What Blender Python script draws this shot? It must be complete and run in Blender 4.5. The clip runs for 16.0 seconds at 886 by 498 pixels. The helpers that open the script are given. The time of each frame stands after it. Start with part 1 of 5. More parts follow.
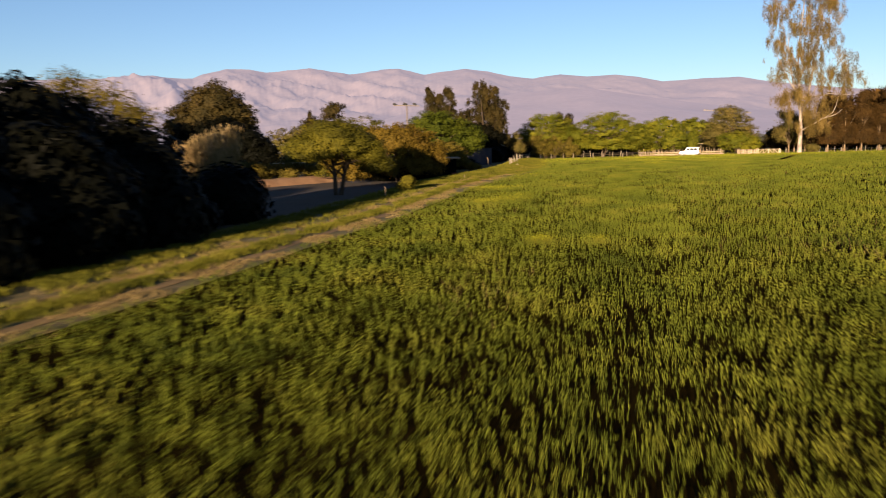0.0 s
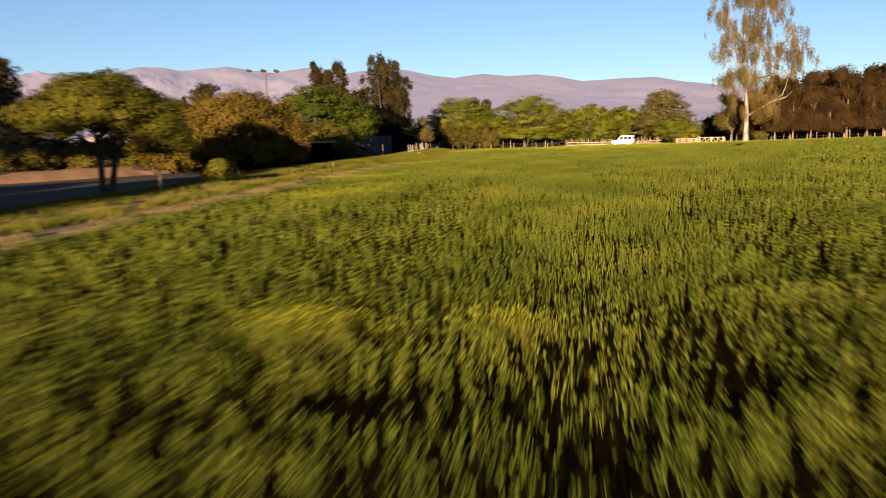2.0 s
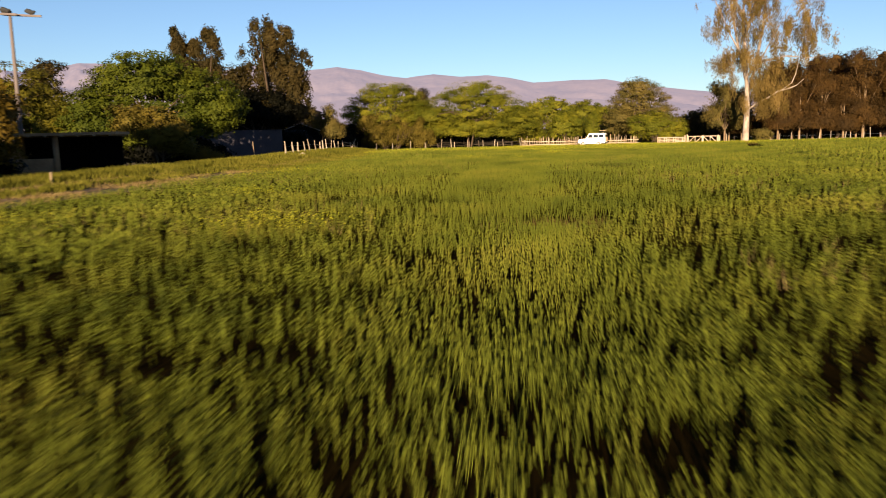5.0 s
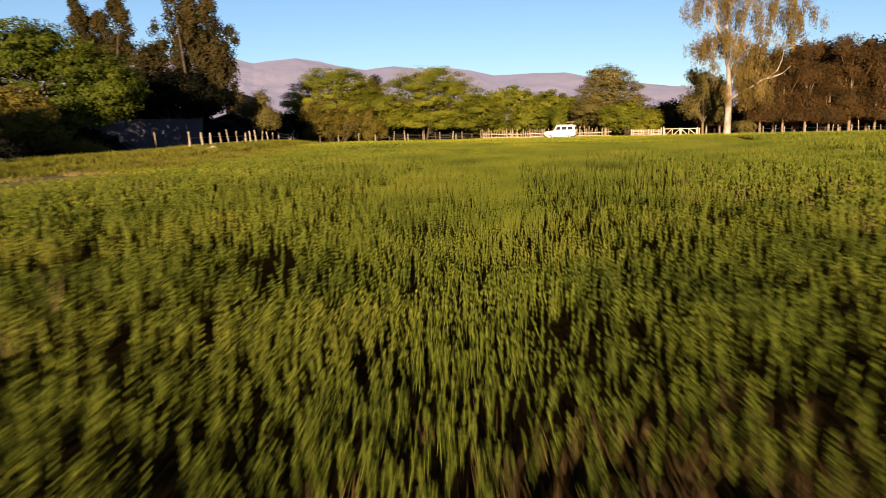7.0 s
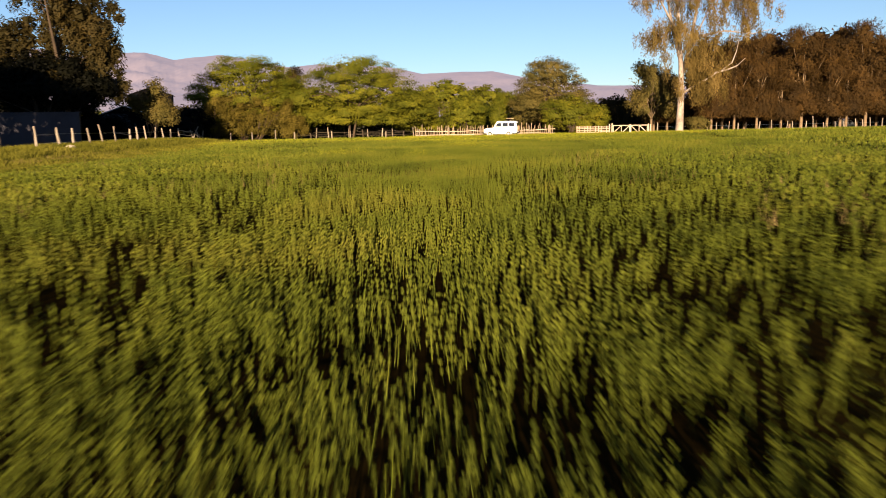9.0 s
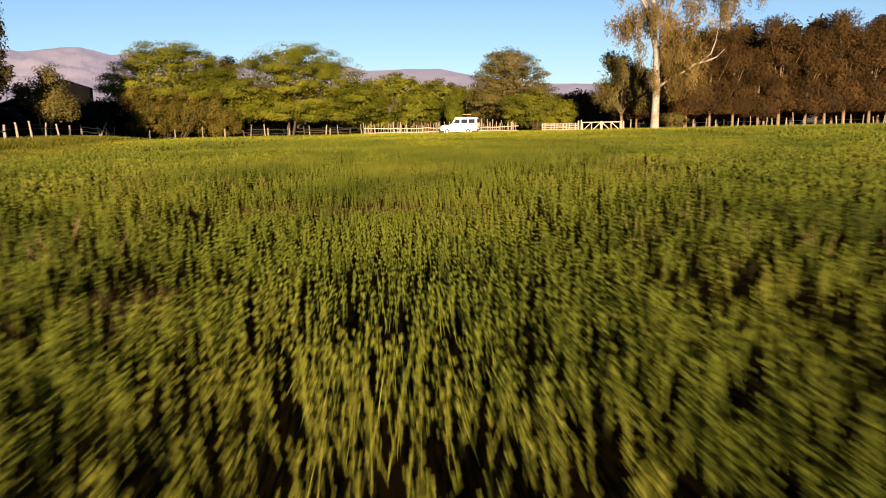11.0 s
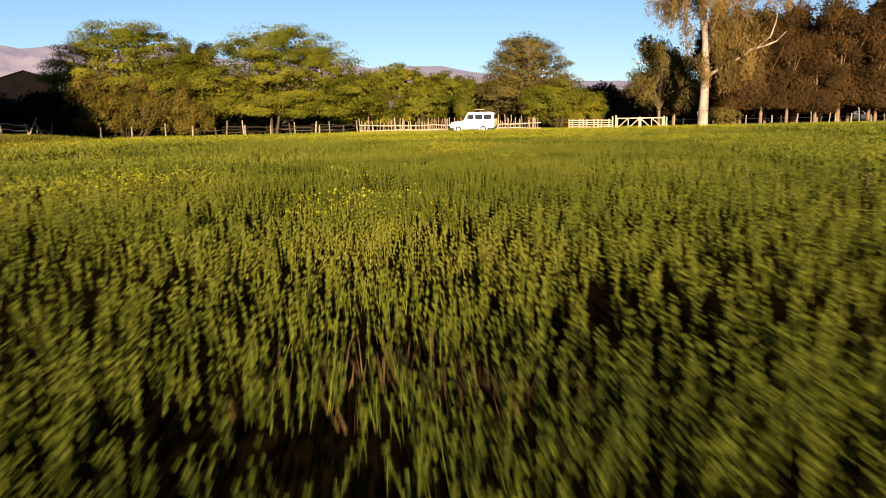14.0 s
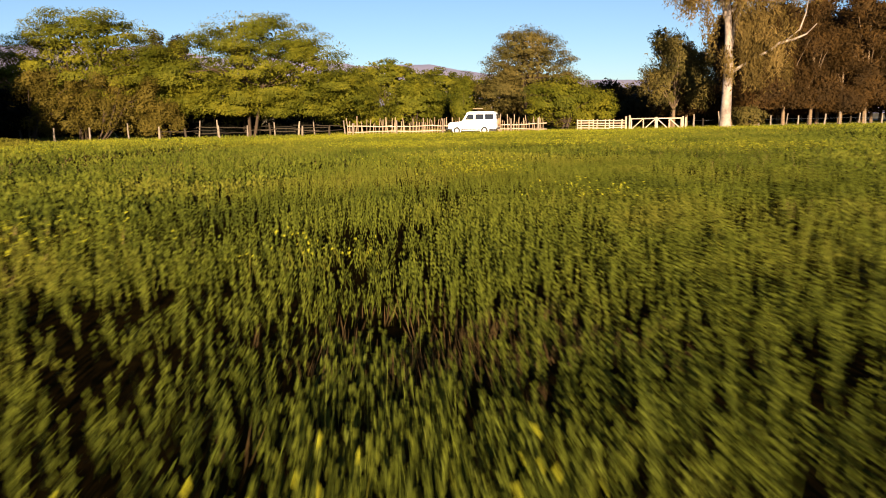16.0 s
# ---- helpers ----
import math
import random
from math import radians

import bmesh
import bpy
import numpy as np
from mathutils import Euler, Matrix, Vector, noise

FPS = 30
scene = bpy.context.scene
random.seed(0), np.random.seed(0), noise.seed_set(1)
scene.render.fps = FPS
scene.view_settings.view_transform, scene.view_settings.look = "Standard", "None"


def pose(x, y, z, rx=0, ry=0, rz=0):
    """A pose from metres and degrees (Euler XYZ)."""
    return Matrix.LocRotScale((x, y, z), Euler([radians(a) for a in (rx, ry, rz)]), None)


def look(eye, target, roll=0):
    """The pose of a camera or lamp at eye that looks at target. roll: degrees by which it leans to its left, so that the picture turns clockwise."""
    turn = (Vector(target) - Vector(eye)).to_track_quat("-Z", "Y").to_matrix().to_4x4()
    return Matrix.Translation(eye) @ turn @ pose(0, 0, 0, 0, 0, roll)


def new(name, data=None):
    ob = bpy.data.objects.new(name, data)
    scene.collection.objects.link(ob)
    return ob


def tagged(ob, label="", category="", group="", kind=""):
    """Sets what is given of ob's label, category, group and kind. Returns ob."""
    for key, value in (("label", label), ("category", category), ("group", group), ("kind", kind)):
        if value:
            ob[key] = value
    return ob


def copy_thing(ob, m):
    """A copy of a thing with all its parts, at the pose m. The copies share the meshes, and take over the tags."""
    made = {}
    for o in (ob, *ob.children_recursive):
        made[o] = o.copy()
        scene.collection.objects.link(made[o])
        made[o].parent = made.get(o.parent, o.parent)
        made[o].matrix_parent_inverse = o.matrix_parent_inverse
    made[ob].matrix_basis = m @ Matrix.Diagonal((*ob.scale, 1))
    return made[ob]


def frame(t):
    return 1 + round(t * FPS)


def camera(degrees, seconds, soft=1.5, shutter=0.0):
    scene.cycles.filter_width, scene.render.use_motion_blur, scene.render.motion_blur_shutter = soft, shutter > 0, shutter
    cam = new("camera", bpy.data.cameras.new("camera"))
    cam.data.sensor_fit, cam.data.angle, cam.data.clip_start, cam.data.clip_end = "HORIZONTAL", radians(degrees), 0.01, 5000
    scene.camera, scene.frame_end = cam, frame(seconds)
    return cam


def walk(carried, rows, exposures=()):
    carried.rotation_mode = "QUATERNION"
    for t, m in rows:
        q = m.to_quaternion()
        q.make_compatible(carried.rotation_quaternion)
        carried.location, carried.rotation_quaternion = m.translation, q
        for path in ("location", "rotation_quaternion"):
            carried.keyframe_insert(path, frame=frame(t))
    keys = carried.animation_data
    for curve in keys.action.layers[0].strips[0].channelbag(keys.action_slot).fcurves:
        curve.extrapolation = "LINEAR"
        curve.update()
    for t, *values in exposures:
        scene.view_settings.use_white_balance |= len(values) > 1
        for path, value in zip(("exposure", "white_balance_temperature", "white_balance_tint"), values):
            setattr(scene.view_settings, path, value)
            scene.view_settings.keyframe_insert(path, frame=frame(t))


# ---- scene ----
cam = camera(58.0, 16.0, soft=1.0, shutter=0.7)
PATH = [
    (0, (1.07, 1.294, 5.327), (1.020, 3.275, 5.057), -1.5),
    (0.5, (2.2, 8.465, 4.798), (2.197, 10.446, 4.526), -1.6),
    (1, (3.419, 15.684, 4.005), (3.460, 17.665, 3.732), -1.7),
    (1.5, (4.718, 22.866, 3.195), (4.810, 24.845, 2.921), -1.7),
    (2, (6.217, 30.477, 2.73), (6.353, 32.453, 2.455), -1.7),
    (2.5, (7.927, 38.092, 2.506), (8.107, 40.065, 2.232), -1.7),
    (3, (9.669, 45.086, 2.387), (9.850, 47.059, 2.113), -1.6),
    (3.2, (10.326, 47.64, 2.339), (10.510, 49.613, 2.066), -1.6),
    (5.3, (14.573, 69.394, 1.951), (14.831, 71.358, 1.673), -1.3),
    (5.5, (14.971, 70.676, 2.041), (15.225, 72.639, 1.755), -1.2),
    (6, (15.802, 73.868, 1.978), (16.065, 75.829, 1.687), -1.2),
    (6.5, (16.521, 77.122, 1.857), (16.826, 79.077, 1.563), -1.2),
    (7, (17.032, 80.346, 1.777), (17.382, 82.293, 1.481), -1.1),
    (7.5, (17.494, 83.498, 1.711), (17.914, 85.431, 1.413), -1.1),
    (8, (18.006, 86.487, 1.641), (18.490, 88.404, 1.341), -1.0),
    (8.5, (18.599, 89.318, 1.585), (19.113, 91.227, 1.283), -1.0),
    (8.7, (18.881, 90.515, 1.555), (19.393, 92.425, 1.253), -1.1),
    (10.8, (21.42, 102.66, 1.476), (22.064, 104.527, 1.163), -0.9),
    (11, (21.729, 103.791, 1.433), (22.374, 105.658, 1.122), -1.0),
    (11.5, (22.5, 106.49, 1.395), (23.145, 108.358, 1.084), -1.0),
    (12, (23.286, 109.16, 1.356), (23.930, 111.027, 1.043), -1.0),
    (12.5, (24.033, 111.639, 1.326), (24.676, 113.507, 1.012), -1.0),
    (13, (24.73, 114.029, 1.31), (25.372, 115.897, 0.995), -1.0),
    (13.5, (25.353, 116.251, 1.289), (25.995, 118.119, 0.973), -1.0),
    (14, (25.909, 118.407, 1.3), (26.549, 120.275, 0.983), -1.0),
    (14.5, (26.405, 120.415, 1.396), (27.045, 122.283, 1.077), -1.0),
    (15, (26.886, 122.301, 1.461), (27.524, 124.169, 1.141), -1.0),
    (15.5, (27.338, 124.139, 1.474), (27.998, 125.999, 1.153), -0.9),
    (16, (27.908, 126.298, 1.47), (28.573, 128.157, 1.149), -0.9),
]
walk(cam, [(t, look(eye, target, roll)) for t, eye, target, roll in PATH], [(0, 1.83, 6900, 21), (16, 1.83, 6900, 21)])


# ---- world, sun, exposure ----
SUN_AZ, SUN_EL = radians(194.7), radians(7.8)  # clockwise from +y: behind the start and a little to the left
world = bpy.data.worlds.new("sky")
scene.world = world
world.use_nodes = True
wn = world.node_tree
sky = wn.nodes.new("ShaderNodeTexSky")
sky.sky_type, sky.sun_disc = "NISHITA", False
sky.sun_elevation, sky.sun_rotation = SUN_EL, SUN_AZ
sky.altitude, sky.air_density, sky.dust_density, sky.ozone_density = 1700, 1.0, 0.3, 3.0
wn.nodes["Background"].inputs["Strength"].default_value = 0.05
wn.links.new(sky.outputs["Color"], wn.nodes["Background"].inputs["Color"])
sun_data = bpy.data.lights.new("sun", "SUN")
sun_data.energy, sun_data.angle, sun_data.color = 5.0, radians(0.6), (1.0, 0.82, 0.54)
sun = new("sun", sun_data)
to_sun = Vector((math.sin(SUN_AZ) * math.cos(SUN_EL), math.cos(SUN_AZ) * math.cos(SUN_EL), math.sin(SUN_EL)))
sun.rotation_euler = to_sun.to_track_quat("Z", "Y").to_euler()
sun.location = to_sun * 200


# ---- materials ----
def material(name, low, high, rough=0.8, scale=1.0, fine=12.0, bump=0.3, island=0.0, metal=0.0, spec=0.3, translucent=0.0, mid=None, obj_random=0.0):
    """Two scales of noise between two colours, relief, and a shift of lightness piece by piece."""
    m = bpy.data.materials.new(name)
    m.use_nodes = True
    n, l = m.node_tree.nodes, m.node_tree.links
    p = n["Principled BSDF"]
    p.inputs["Roughness"].default_value, p.inputs["Metallic"].default_value = rough, metal
    p.inputs["Specular IOR Level"].default_value = spec
    geo = n.new("ShaderNodeNewGeometry")
    big, small = n.new("ShaderNodeTexNoise"), n.new("ShaderNodeTexNoise")
    big.inputs["Scale"].default_value, big.inputs["Detail"].default_value = scale, 4
    small.inputs["Scale"].default_value, small.inputs["Detail"].default_value = fine, 6
    for t in (big, small):
        l.new(geo.outputs["Position"], t.inputs["Vector"])
    add = n.new("ShaderNodeMath")
    add.operation = "MULTIPLY_ADD"
    add.inputs[1].default_value = 0.45
    l.new(small.outputs["Fac"], add.inputs[0])
    scl = n.new("ShaderNodeMath")
    scl.operation = "MULTIPLY_ADD"
    scl.inputs[1].default_value, scl.inputs[2].default_value = 0.9, -0.18
    l.new(big.outputs["Fac"], scl.inputs[0])
    l.new(scl.outputs[0], add.inputs[2])
    fac = add.outputs[0]
    for amount, kind in ((island, "island"), (obj_random, "object")):
        if amount:
            rnd = n.new("ShaderNodeMath")
            rnd.operation = "MULTIPLY_ADD"
            rnd.inputs[1].default_value = amount
            if kind == "island":
                l.new(geo.outputs["Random Per Island"], rnd.inputs[0])
            else:
                info = n.new("ShaderNodeObjectInfo")
                l.new(info.outputs["Random"], rnd.inputs[0])
            off = n.new("ShaderNodeMath")
            off.operation = "SUBTRACT"
            off.inputs[1].default_value = amount / 2
            l.new(fac, off.inputs[0])
            l.new(off.outputs[0], rnd.inputs[2])
            fac = rnd.outputs[0]
    ramp = n.new("ShaderNodeValToRGB")
    ramp.color_ramp.elements[0].position, ramp.color_ramp.elements[1].position = 0.25, 0.75
    ramp.color_ramp.elements[0].color, ramp.color_ramp.elements[1].color = (*low, 1), (*high, 1)
    if mid:
        ramp.color_ramp.elements.new(0.5).color = (*mid, 1)
    l.new(fac, ramp.inputs["Fac"])
    l.new(ramp.outputs["Color"], p.inputs["Base Color"])
    if bump:
        b = n.new("ShaderNodeBump")
        b.inputs["Strength"].default_value, b.inputs["Distance"].default_value = bump, 0.05
        l.new(small.outputs["Fac"], b.inputs["Height"])
        l.new(b.outputs["Normal"], p.inputs["Normal"])
    if translucent:
        tr, mix = n.new("ShaderNodeBsdfTranslucent"), n.new("ShaderNodeMixShader")
        mix.inputs[0].default_value = translucent
        l.new(ramp.outputs["Color"], tr.inputs["Color"])
        l.new(p.outputs[0], mix.inputs[1])
        l.new(tr.outputs[0], mix.inputs[2])
        l.new(mix.outputs[0], n["Material Output"].inputs["Surface"])
    return m


def leafy(name, low, high, mid=None, scale=0.35, thin=0.2):
    return material(name, low, high, rough=0.7, scale=scale, fine=1.3, bump=0, island=0.14, spec=0.08, translucent=thin, mid=mid)


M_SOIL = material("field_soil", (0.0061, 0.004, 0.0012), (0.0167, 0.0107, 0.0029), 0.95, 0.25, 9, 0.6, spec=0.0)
M_GROUND = material("dry_ground", (0.0868, 0.0558, 0.0266), (0.186, 0.1172, 0.058), 0.95, 0.12, 5, 0.9, mid=(0.0992, 0.0837, 0.029))
M_BANK = material("bank_earth", (0.0546, 0.048, 0.0135), (0.1587, 0.1056, 0.0426), 0.95, 0.5, 6, 0.8, mid=(0.0893, 0.072, 0.0232))
M_EARTH = material("reddish_earth", (0.124, 0.0642, 0.0339), (0.2356, 0.1339, 0.0725), 0.95, 0.5, 6, 0.8)
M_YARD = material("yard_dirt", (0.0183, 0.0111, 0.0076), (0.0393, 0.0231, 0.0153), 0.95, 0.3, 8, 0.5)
M_TRACK = material("track_dirt", (0.11, 0.064, 0.02), (0.23, 0.14, 0.05), 0.95, 0.5, 5, 1.0)
M_CROP = leafy("crop_leaf", (0.0269, 0.0379, 0.0042), (0.1281, 0.1211, 0.0159), mid=(0.0805, 0.0946, 0.0094), scale=0.22, thin=0.03)
M_VERGE = leafy("verge_grass", (0.0369, 0.0414, 0.0041), (0.1474, 0.1285, 0.0192), mid=(0.0859, 0.0828, 0.0082), scale=0.3)
M_STRAW = leafy("straw_stalk", (0.1064, 0.0722, 0.0244), (0.2177, 0.157, 0.0662))
M_STALK = leafy("dry_stalk", (0.033, 0.019, 0.0062), (0.0945, 0.06, 0.021))
M_FLOWER = leafy("mustard_flower", (0.1565, 0.1624, 0.0085), (0.2762, 0.2675, 0.0179))
M_ACACIA = leafy("feathery_leaf", (0.0314, 0.0403, 0.0028), (0.161, 0.1441, 0.011), mid=(0.0807, 0.0835, 0.0059))
M_DRYACACIA = leafy("olive_feathery_leaf", (0.022, 0.0215, 0.0021), (0.112, 0.0935, 0.0081), mid=(0.058, 0.0525, 0.0046))
M_GREEN = leafy("green_leaf", (0.0143, 0.023, 0.002), (0.0699, 0.0768, 0.0058), mid=(0.035, 0.0445, 0.003))
M_OLIVE = leafy("olive_leaf", (0.0377, 0.0341, 0.0085), (0.1318, 0.0974, 0.0252), mid=(0.0752, 0.0609, 0.0147))
M_BROWN = leafy("brown_leaf", (0.0441, 0.0343, 0.0051), (0.1126, 0.0825, 0.0128), mid=(0.0734, 0.0572, 0.0085))
M_ORANGE = leafy("dry_orange_leaf", (0.0458, 0.0272, 0.0035), (0.127, 0.0796, 0.01), mid=(0.0776, 0.0508, 0.0059))
M_CASU = leafy("casuarina_needle", (0.0159, 0.0096, 0.0027), (0.0761, 0.0396, 0.0093), mid=(0.0384, 0.0209, 0.0052))
# near-black leaf: the shade lying on these trees is put into its colour
M_SHADELEAF = leafy("shade_black_leaf", (0.0008, 0.0011, 0.0002), (0.0044, 0.0041, 0.0011), mid=(0.002, 0.0022, 0.0005))
M_TALL = leafy("dark_olive_leaf", (0.0127, 0.0113, 0.0031), (0.0509, 0.0346, 0.0093), mid=(0.0276, 0.0204, 0.0053))
M_EUC = leafy("eucalyptus_leaf", (0.0526, 0.0365, 0.0085), (0.1891, 0.1245, 0.039), mid=(0.1051, 0.0708, 0.018))
M_REED = leafy("reed_plume", (0.1786, 0.116, 0.0508), (0.3317, 0.232, 0.1184))
M_BARK = material("brown_bark", (0.0248, 0.0167, 0.0097), (0.062, 0.0401, 0.0232), 0.9, 1.2, 14, 0.8)
M_CBARK = material("casuarina_bark", (0.0967, 0.0638, 0.0368), (0.1838, 0.1277, 0.0735), 0.9, 1.5, 14, 0.8)
M_EBARK = material("eucalyptus_bark", (0.0766, 0.0574, 0.0436), (0.3298, 0.2734, 0.2256), 0.8, 0.9, 4, 0.6, mid=(0.212, 0.1695, 0.1359))
M_WOOD = material("weathered_wood", (0.1483, 0.1039, 0.0638), (0.2852, 0.2132, 0.1383), 0.85, 2.0, 20, 0.5, obj_random=0.5)
# darker fence wood, with the shade under the acacias put into its colour
M_SHADEWOOD = material("shade_brown_wood", (0.014, 0.0095, 0.0054), (0.042, 0.0309, 0.0192), 0.9, 2.0, 18, 0.5, obj_random=0.9)
M_PALE = material("pale_sawn_wood", (0.3274, 0.2455, 0.1652), (0.4643, 0.3683, 0.2655), 0.75, 2.0, 20, 0.3, obj_random=0.4)
M_GREYWOOD = material("grey_wood", (0.1461, 0.1178, 0.088), (0.246, 0.2036, 0.1557), 0.9, 2.0, 18, 0.5, obj_random=0.5)
M_WHITE = material("white_car_paint", (0.74, 0.74, 0.72), (0.84, 0.84, 0.82), 0.25, 0.6, 3, 0.0, spec=0.5)
M_RUBBER = material("tyre_rubber", (0.012, 0.012, 0.012), (0.03, 0.03, 0.03), 0.85, 4, 30, 0.3)
M_TRIM = material("black_plastic", (0.015, 0.015, 0.015), (0.035, 0.035, 0.035), 0.6, 4, 30, 0.1)
M_STEEL = material("steel", (0.4, 0.4, 0.4), (0.6, 0.6, 0.6), 0.35, 4, 30, 0.1, metal=1.0)
M_LAMP = material("lamp_lens", (0.5, 0.1, 0.06), (0.6, 0.14, 0.08), 0.2, 4, 30, 0.0)
M_CLEAR = material("headlamp_lens", (0.7, 0.7, 0.68), (0.8, 0.8, 0.78), 0.15, 4, 30, 0.0)
M_GLASS = material("dark_glass", (0.012, 0.014, 0.016), (0.02, 0.022, 0.025), 0.06, 2, 20, 0.0, spec=0.6)
M_ADOBE = material("mud_plaster", (0.186, 0.106, 0.0532), (0.3224, 0.2009, 0.1112), 0.95, 1.2, 9, 0.7)
M_GREYWALL = material("grey_plaster", (0.0273, 0.0259, 0.0326), (0.0443, 0.042, 0.0526), 0.9, 0.8, 10, 0.4)
# near-black wall: shade on houses and inside sheds is put into the colour
M_SHADEWALL = material("shade_dark_wall", (0.0021, 0.0017, 0.0019), (0.0042, 0.0034, 0.0037), 0.9, 0.8, 9, 0.4, spec=0.04)
M_LIME = material("whitewash", (0.3844, 0.3236, 0.2515), (0.5084, 0.4408, 0.3482), 0.9, 0.8, 9, 0.3)
M_METALROOF = material("zinc_sheet", (0.2108, 0.2232, 0.2321), (0.341, 0.3348, 0.3192), 0.45, 0.8, 9, 0.2, spec=0.5)
M_DARKROOF = material("dark_roof_sheet", (0.0034, 0.0025, 0.0026), (0.0064, 0.0049, 0.0048), 0.8, 0.8, 9, 0.3, spec=0.04)
M_PALEROOF = material("pale_roof_sheet", (0.341, 0.279, 0.2128), (0.4588, 0.385, 0.2902), 0.7, 0.8, 9, 0.2)
M_CONCRETE = material("pale_concrete", (0.1612, 0.1311, 0.0967), (0.248, 0.2037, 0.1499), 0.9, 1.0, 12, 0.3)
M_POLE = material("weathered_concrete", (0.085, 0.07, 0.066), (0.115, 0.096, 0.09), 0.9, 1.0, 12, 0.3)
M_RED = material("faded_red_paint", (0.1736, 0.0279, 0.0169), (0.2604, 0.0502, 0.029), 0.7, 2, 12, 0.2)
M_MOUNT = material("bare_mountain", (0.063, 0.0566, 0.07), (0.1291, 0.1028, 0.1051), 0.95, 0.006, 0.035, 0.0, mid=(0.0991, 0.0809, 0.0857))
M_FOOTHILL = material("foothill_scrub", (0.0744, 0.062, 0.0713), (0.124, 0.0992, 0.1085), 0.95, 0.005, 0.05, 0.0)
for m, glow in ((M_MOUNT, 0.103), (M_FOOTHILL, 0.1)):  # air light of the far distance, put into the hills as a faint glow
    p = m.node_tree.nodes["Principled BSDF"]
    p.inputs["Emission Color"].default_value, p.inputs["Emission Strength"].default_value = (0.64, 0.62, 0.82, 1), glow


# ---- helpers ----
rng = np.random.default_rng(7)


def thing(name, x, y, z=0.0, rz=0.0, label="", category="", group="", kind=""):
    ob = new(name)
    ob.matrix_world = pose(x, y, z, 0, 0, rz)
    ob.empty_display_size = 0.3
    return tagged(ob, label, category, group, kind)


def link_mesh(name, me, mat, parent=None, label="", smooth=False):
    me.materials.clear()
    me.materials.append(mat)
    if smooth:
        me.polygons.foreach_set("use_smooth", np.ones(len(me.polygons), bool))
    ob = new(name, me)
    if parent:
        ob.parent = parent
    if label:
        ob["label"] = label
    return ob


def part(name, bm, mat, parent=None, label="", smooth=False):
    me = bpy.data.meshes.new(name)
    bm.to_mesh(me)
    bm.free()
    return link_mesh(name, me, mat, parent, label, smooth)


def quads(name, V, mat, parent=None, label=""):
    """One mesh of loose leaves or blades: V is (count, corners, 3)."""
    n, q = V.shape[:2]
    me = bpy.data.meshes.new(name)
    me.vertices.add(n * q)
    me.vertices.foreach_set("co", np.ascontiguousarray(V, np.float32).ravel())
    me.loops.add(n * q)
    me.loops.foreach_set("vertex_index", np.arange(n * q, dtype=np.int32))
    me.polygons.add(n)
    me.polygons.foreach_set("loop_start", np.arange(0, n * q, q, dtype=np.int32))
    me.update(calc_edges=True)
    return link_mesh(name, me, mat, parent, label)


def box(bm, x0, x1, y0, y1, z0, z1, bevel=0.0):
    r = bmesh.ops.create_cube(bm, size=1.0)
    for v in r["verts"]:
        v.co = Vector((x0 + (v.co.x + 0.5) * (x1 - x0), y0 + (v.co.y + 0.5) * (y1 - y0), z0 + (v.co.z + 0.5) * (z1 - z0)))
    if bevel:
        es = list({e for v in r["verts"] for e in v.link_edges})
        bmesh.ops.bevel(bm, geom=es, offset=bevel, segments=2, affect="EDGES")
    return bm


def tube(bm, pts, radii, sides=7):
    """A tapered tube along points, with closed ends."""
    rings = []
    for i, p in enumerate(pts):
        p = Vector(p)
        a, b = Vector(pts[max(i - 1, 0)]), Vector(pts[min(i + 1, len(pts) - 1)])
        d = (b - a).normalized()
        u = d.orthogonal().normalized() if abs(d.z) < 0.99 else Vector((1, 0, 0))
        u = (u - d * u.dot(d)).normalized()
        w = d.cross(u)
        rings.append([bm.verts.new(p + (u * math.cos(k * 2 * math.pi / sides) + w * math.sin(k * 2 * math.pi / sides)) * radii[i]) for k in range(sides)])
    for r0, r1 in zip(rings, rings[1:]):
        for k in range(sides):
            bm.faces.new((r0[k], r0[(k + 1) % sides], r1[(k + 1) % sides], r1[k]))
    bm.faces.new(rings[0][::-1])
    bm.faces.new(rings[-1])
    return bm


def beam(bm, a, b, w, h):
    """A square timber from a to b."""
    a, b = Vector(a), Vector(b)
    d = (b - a).normalized()
    side = d.cross(Vector((0, 0, 1)))
    side = side.normalized() if side.length > 0.05 else Vector((1, 0, 0))
    up = side.cross(d)
    vs = [bm.verts.new(p + side * sx * w / 2 + up * sz * h / 2) for p in (a, b) for sx, sz in ((-1, -1), (1, -1), (1, 1), (-1, 1))]
    for q in ((0, 1, 2, 3), (7, 6, 5, 4), (0, 4, 5, 1), (1, 5, 6, 2), (2, 6, 7, 3), (3, 7, 4, 0)):
        bm.faces.new([vs[i] for i in q])
    return bm


def unit(v):
    return v / np.maximum(np.linalg.norm(v, axis=-1, keepdims=True), 1e-9)


def leaf_tris(P, N, size, long=1.6, hang=0.0):
    """Pointed leaves at P facing N; hang: how far they droop."""
    k = len(P)
    a = unit(np.cross(N, rng.normal(size=(k, 3))))
    if hang:
        a = unit(a * (1 - hang) + np.array([0, 0, -hang]))
    b = unit(np.cross(N, a))
    s = size * rng.uniform(0.6, 1.35, (k, 1))
    return np.stack([P - a * s * long * 0.5 + b * s * 0.45, P - a * s * long * 0.35 - b * s * 0.45, P + a * s * long * 0.6], 1)


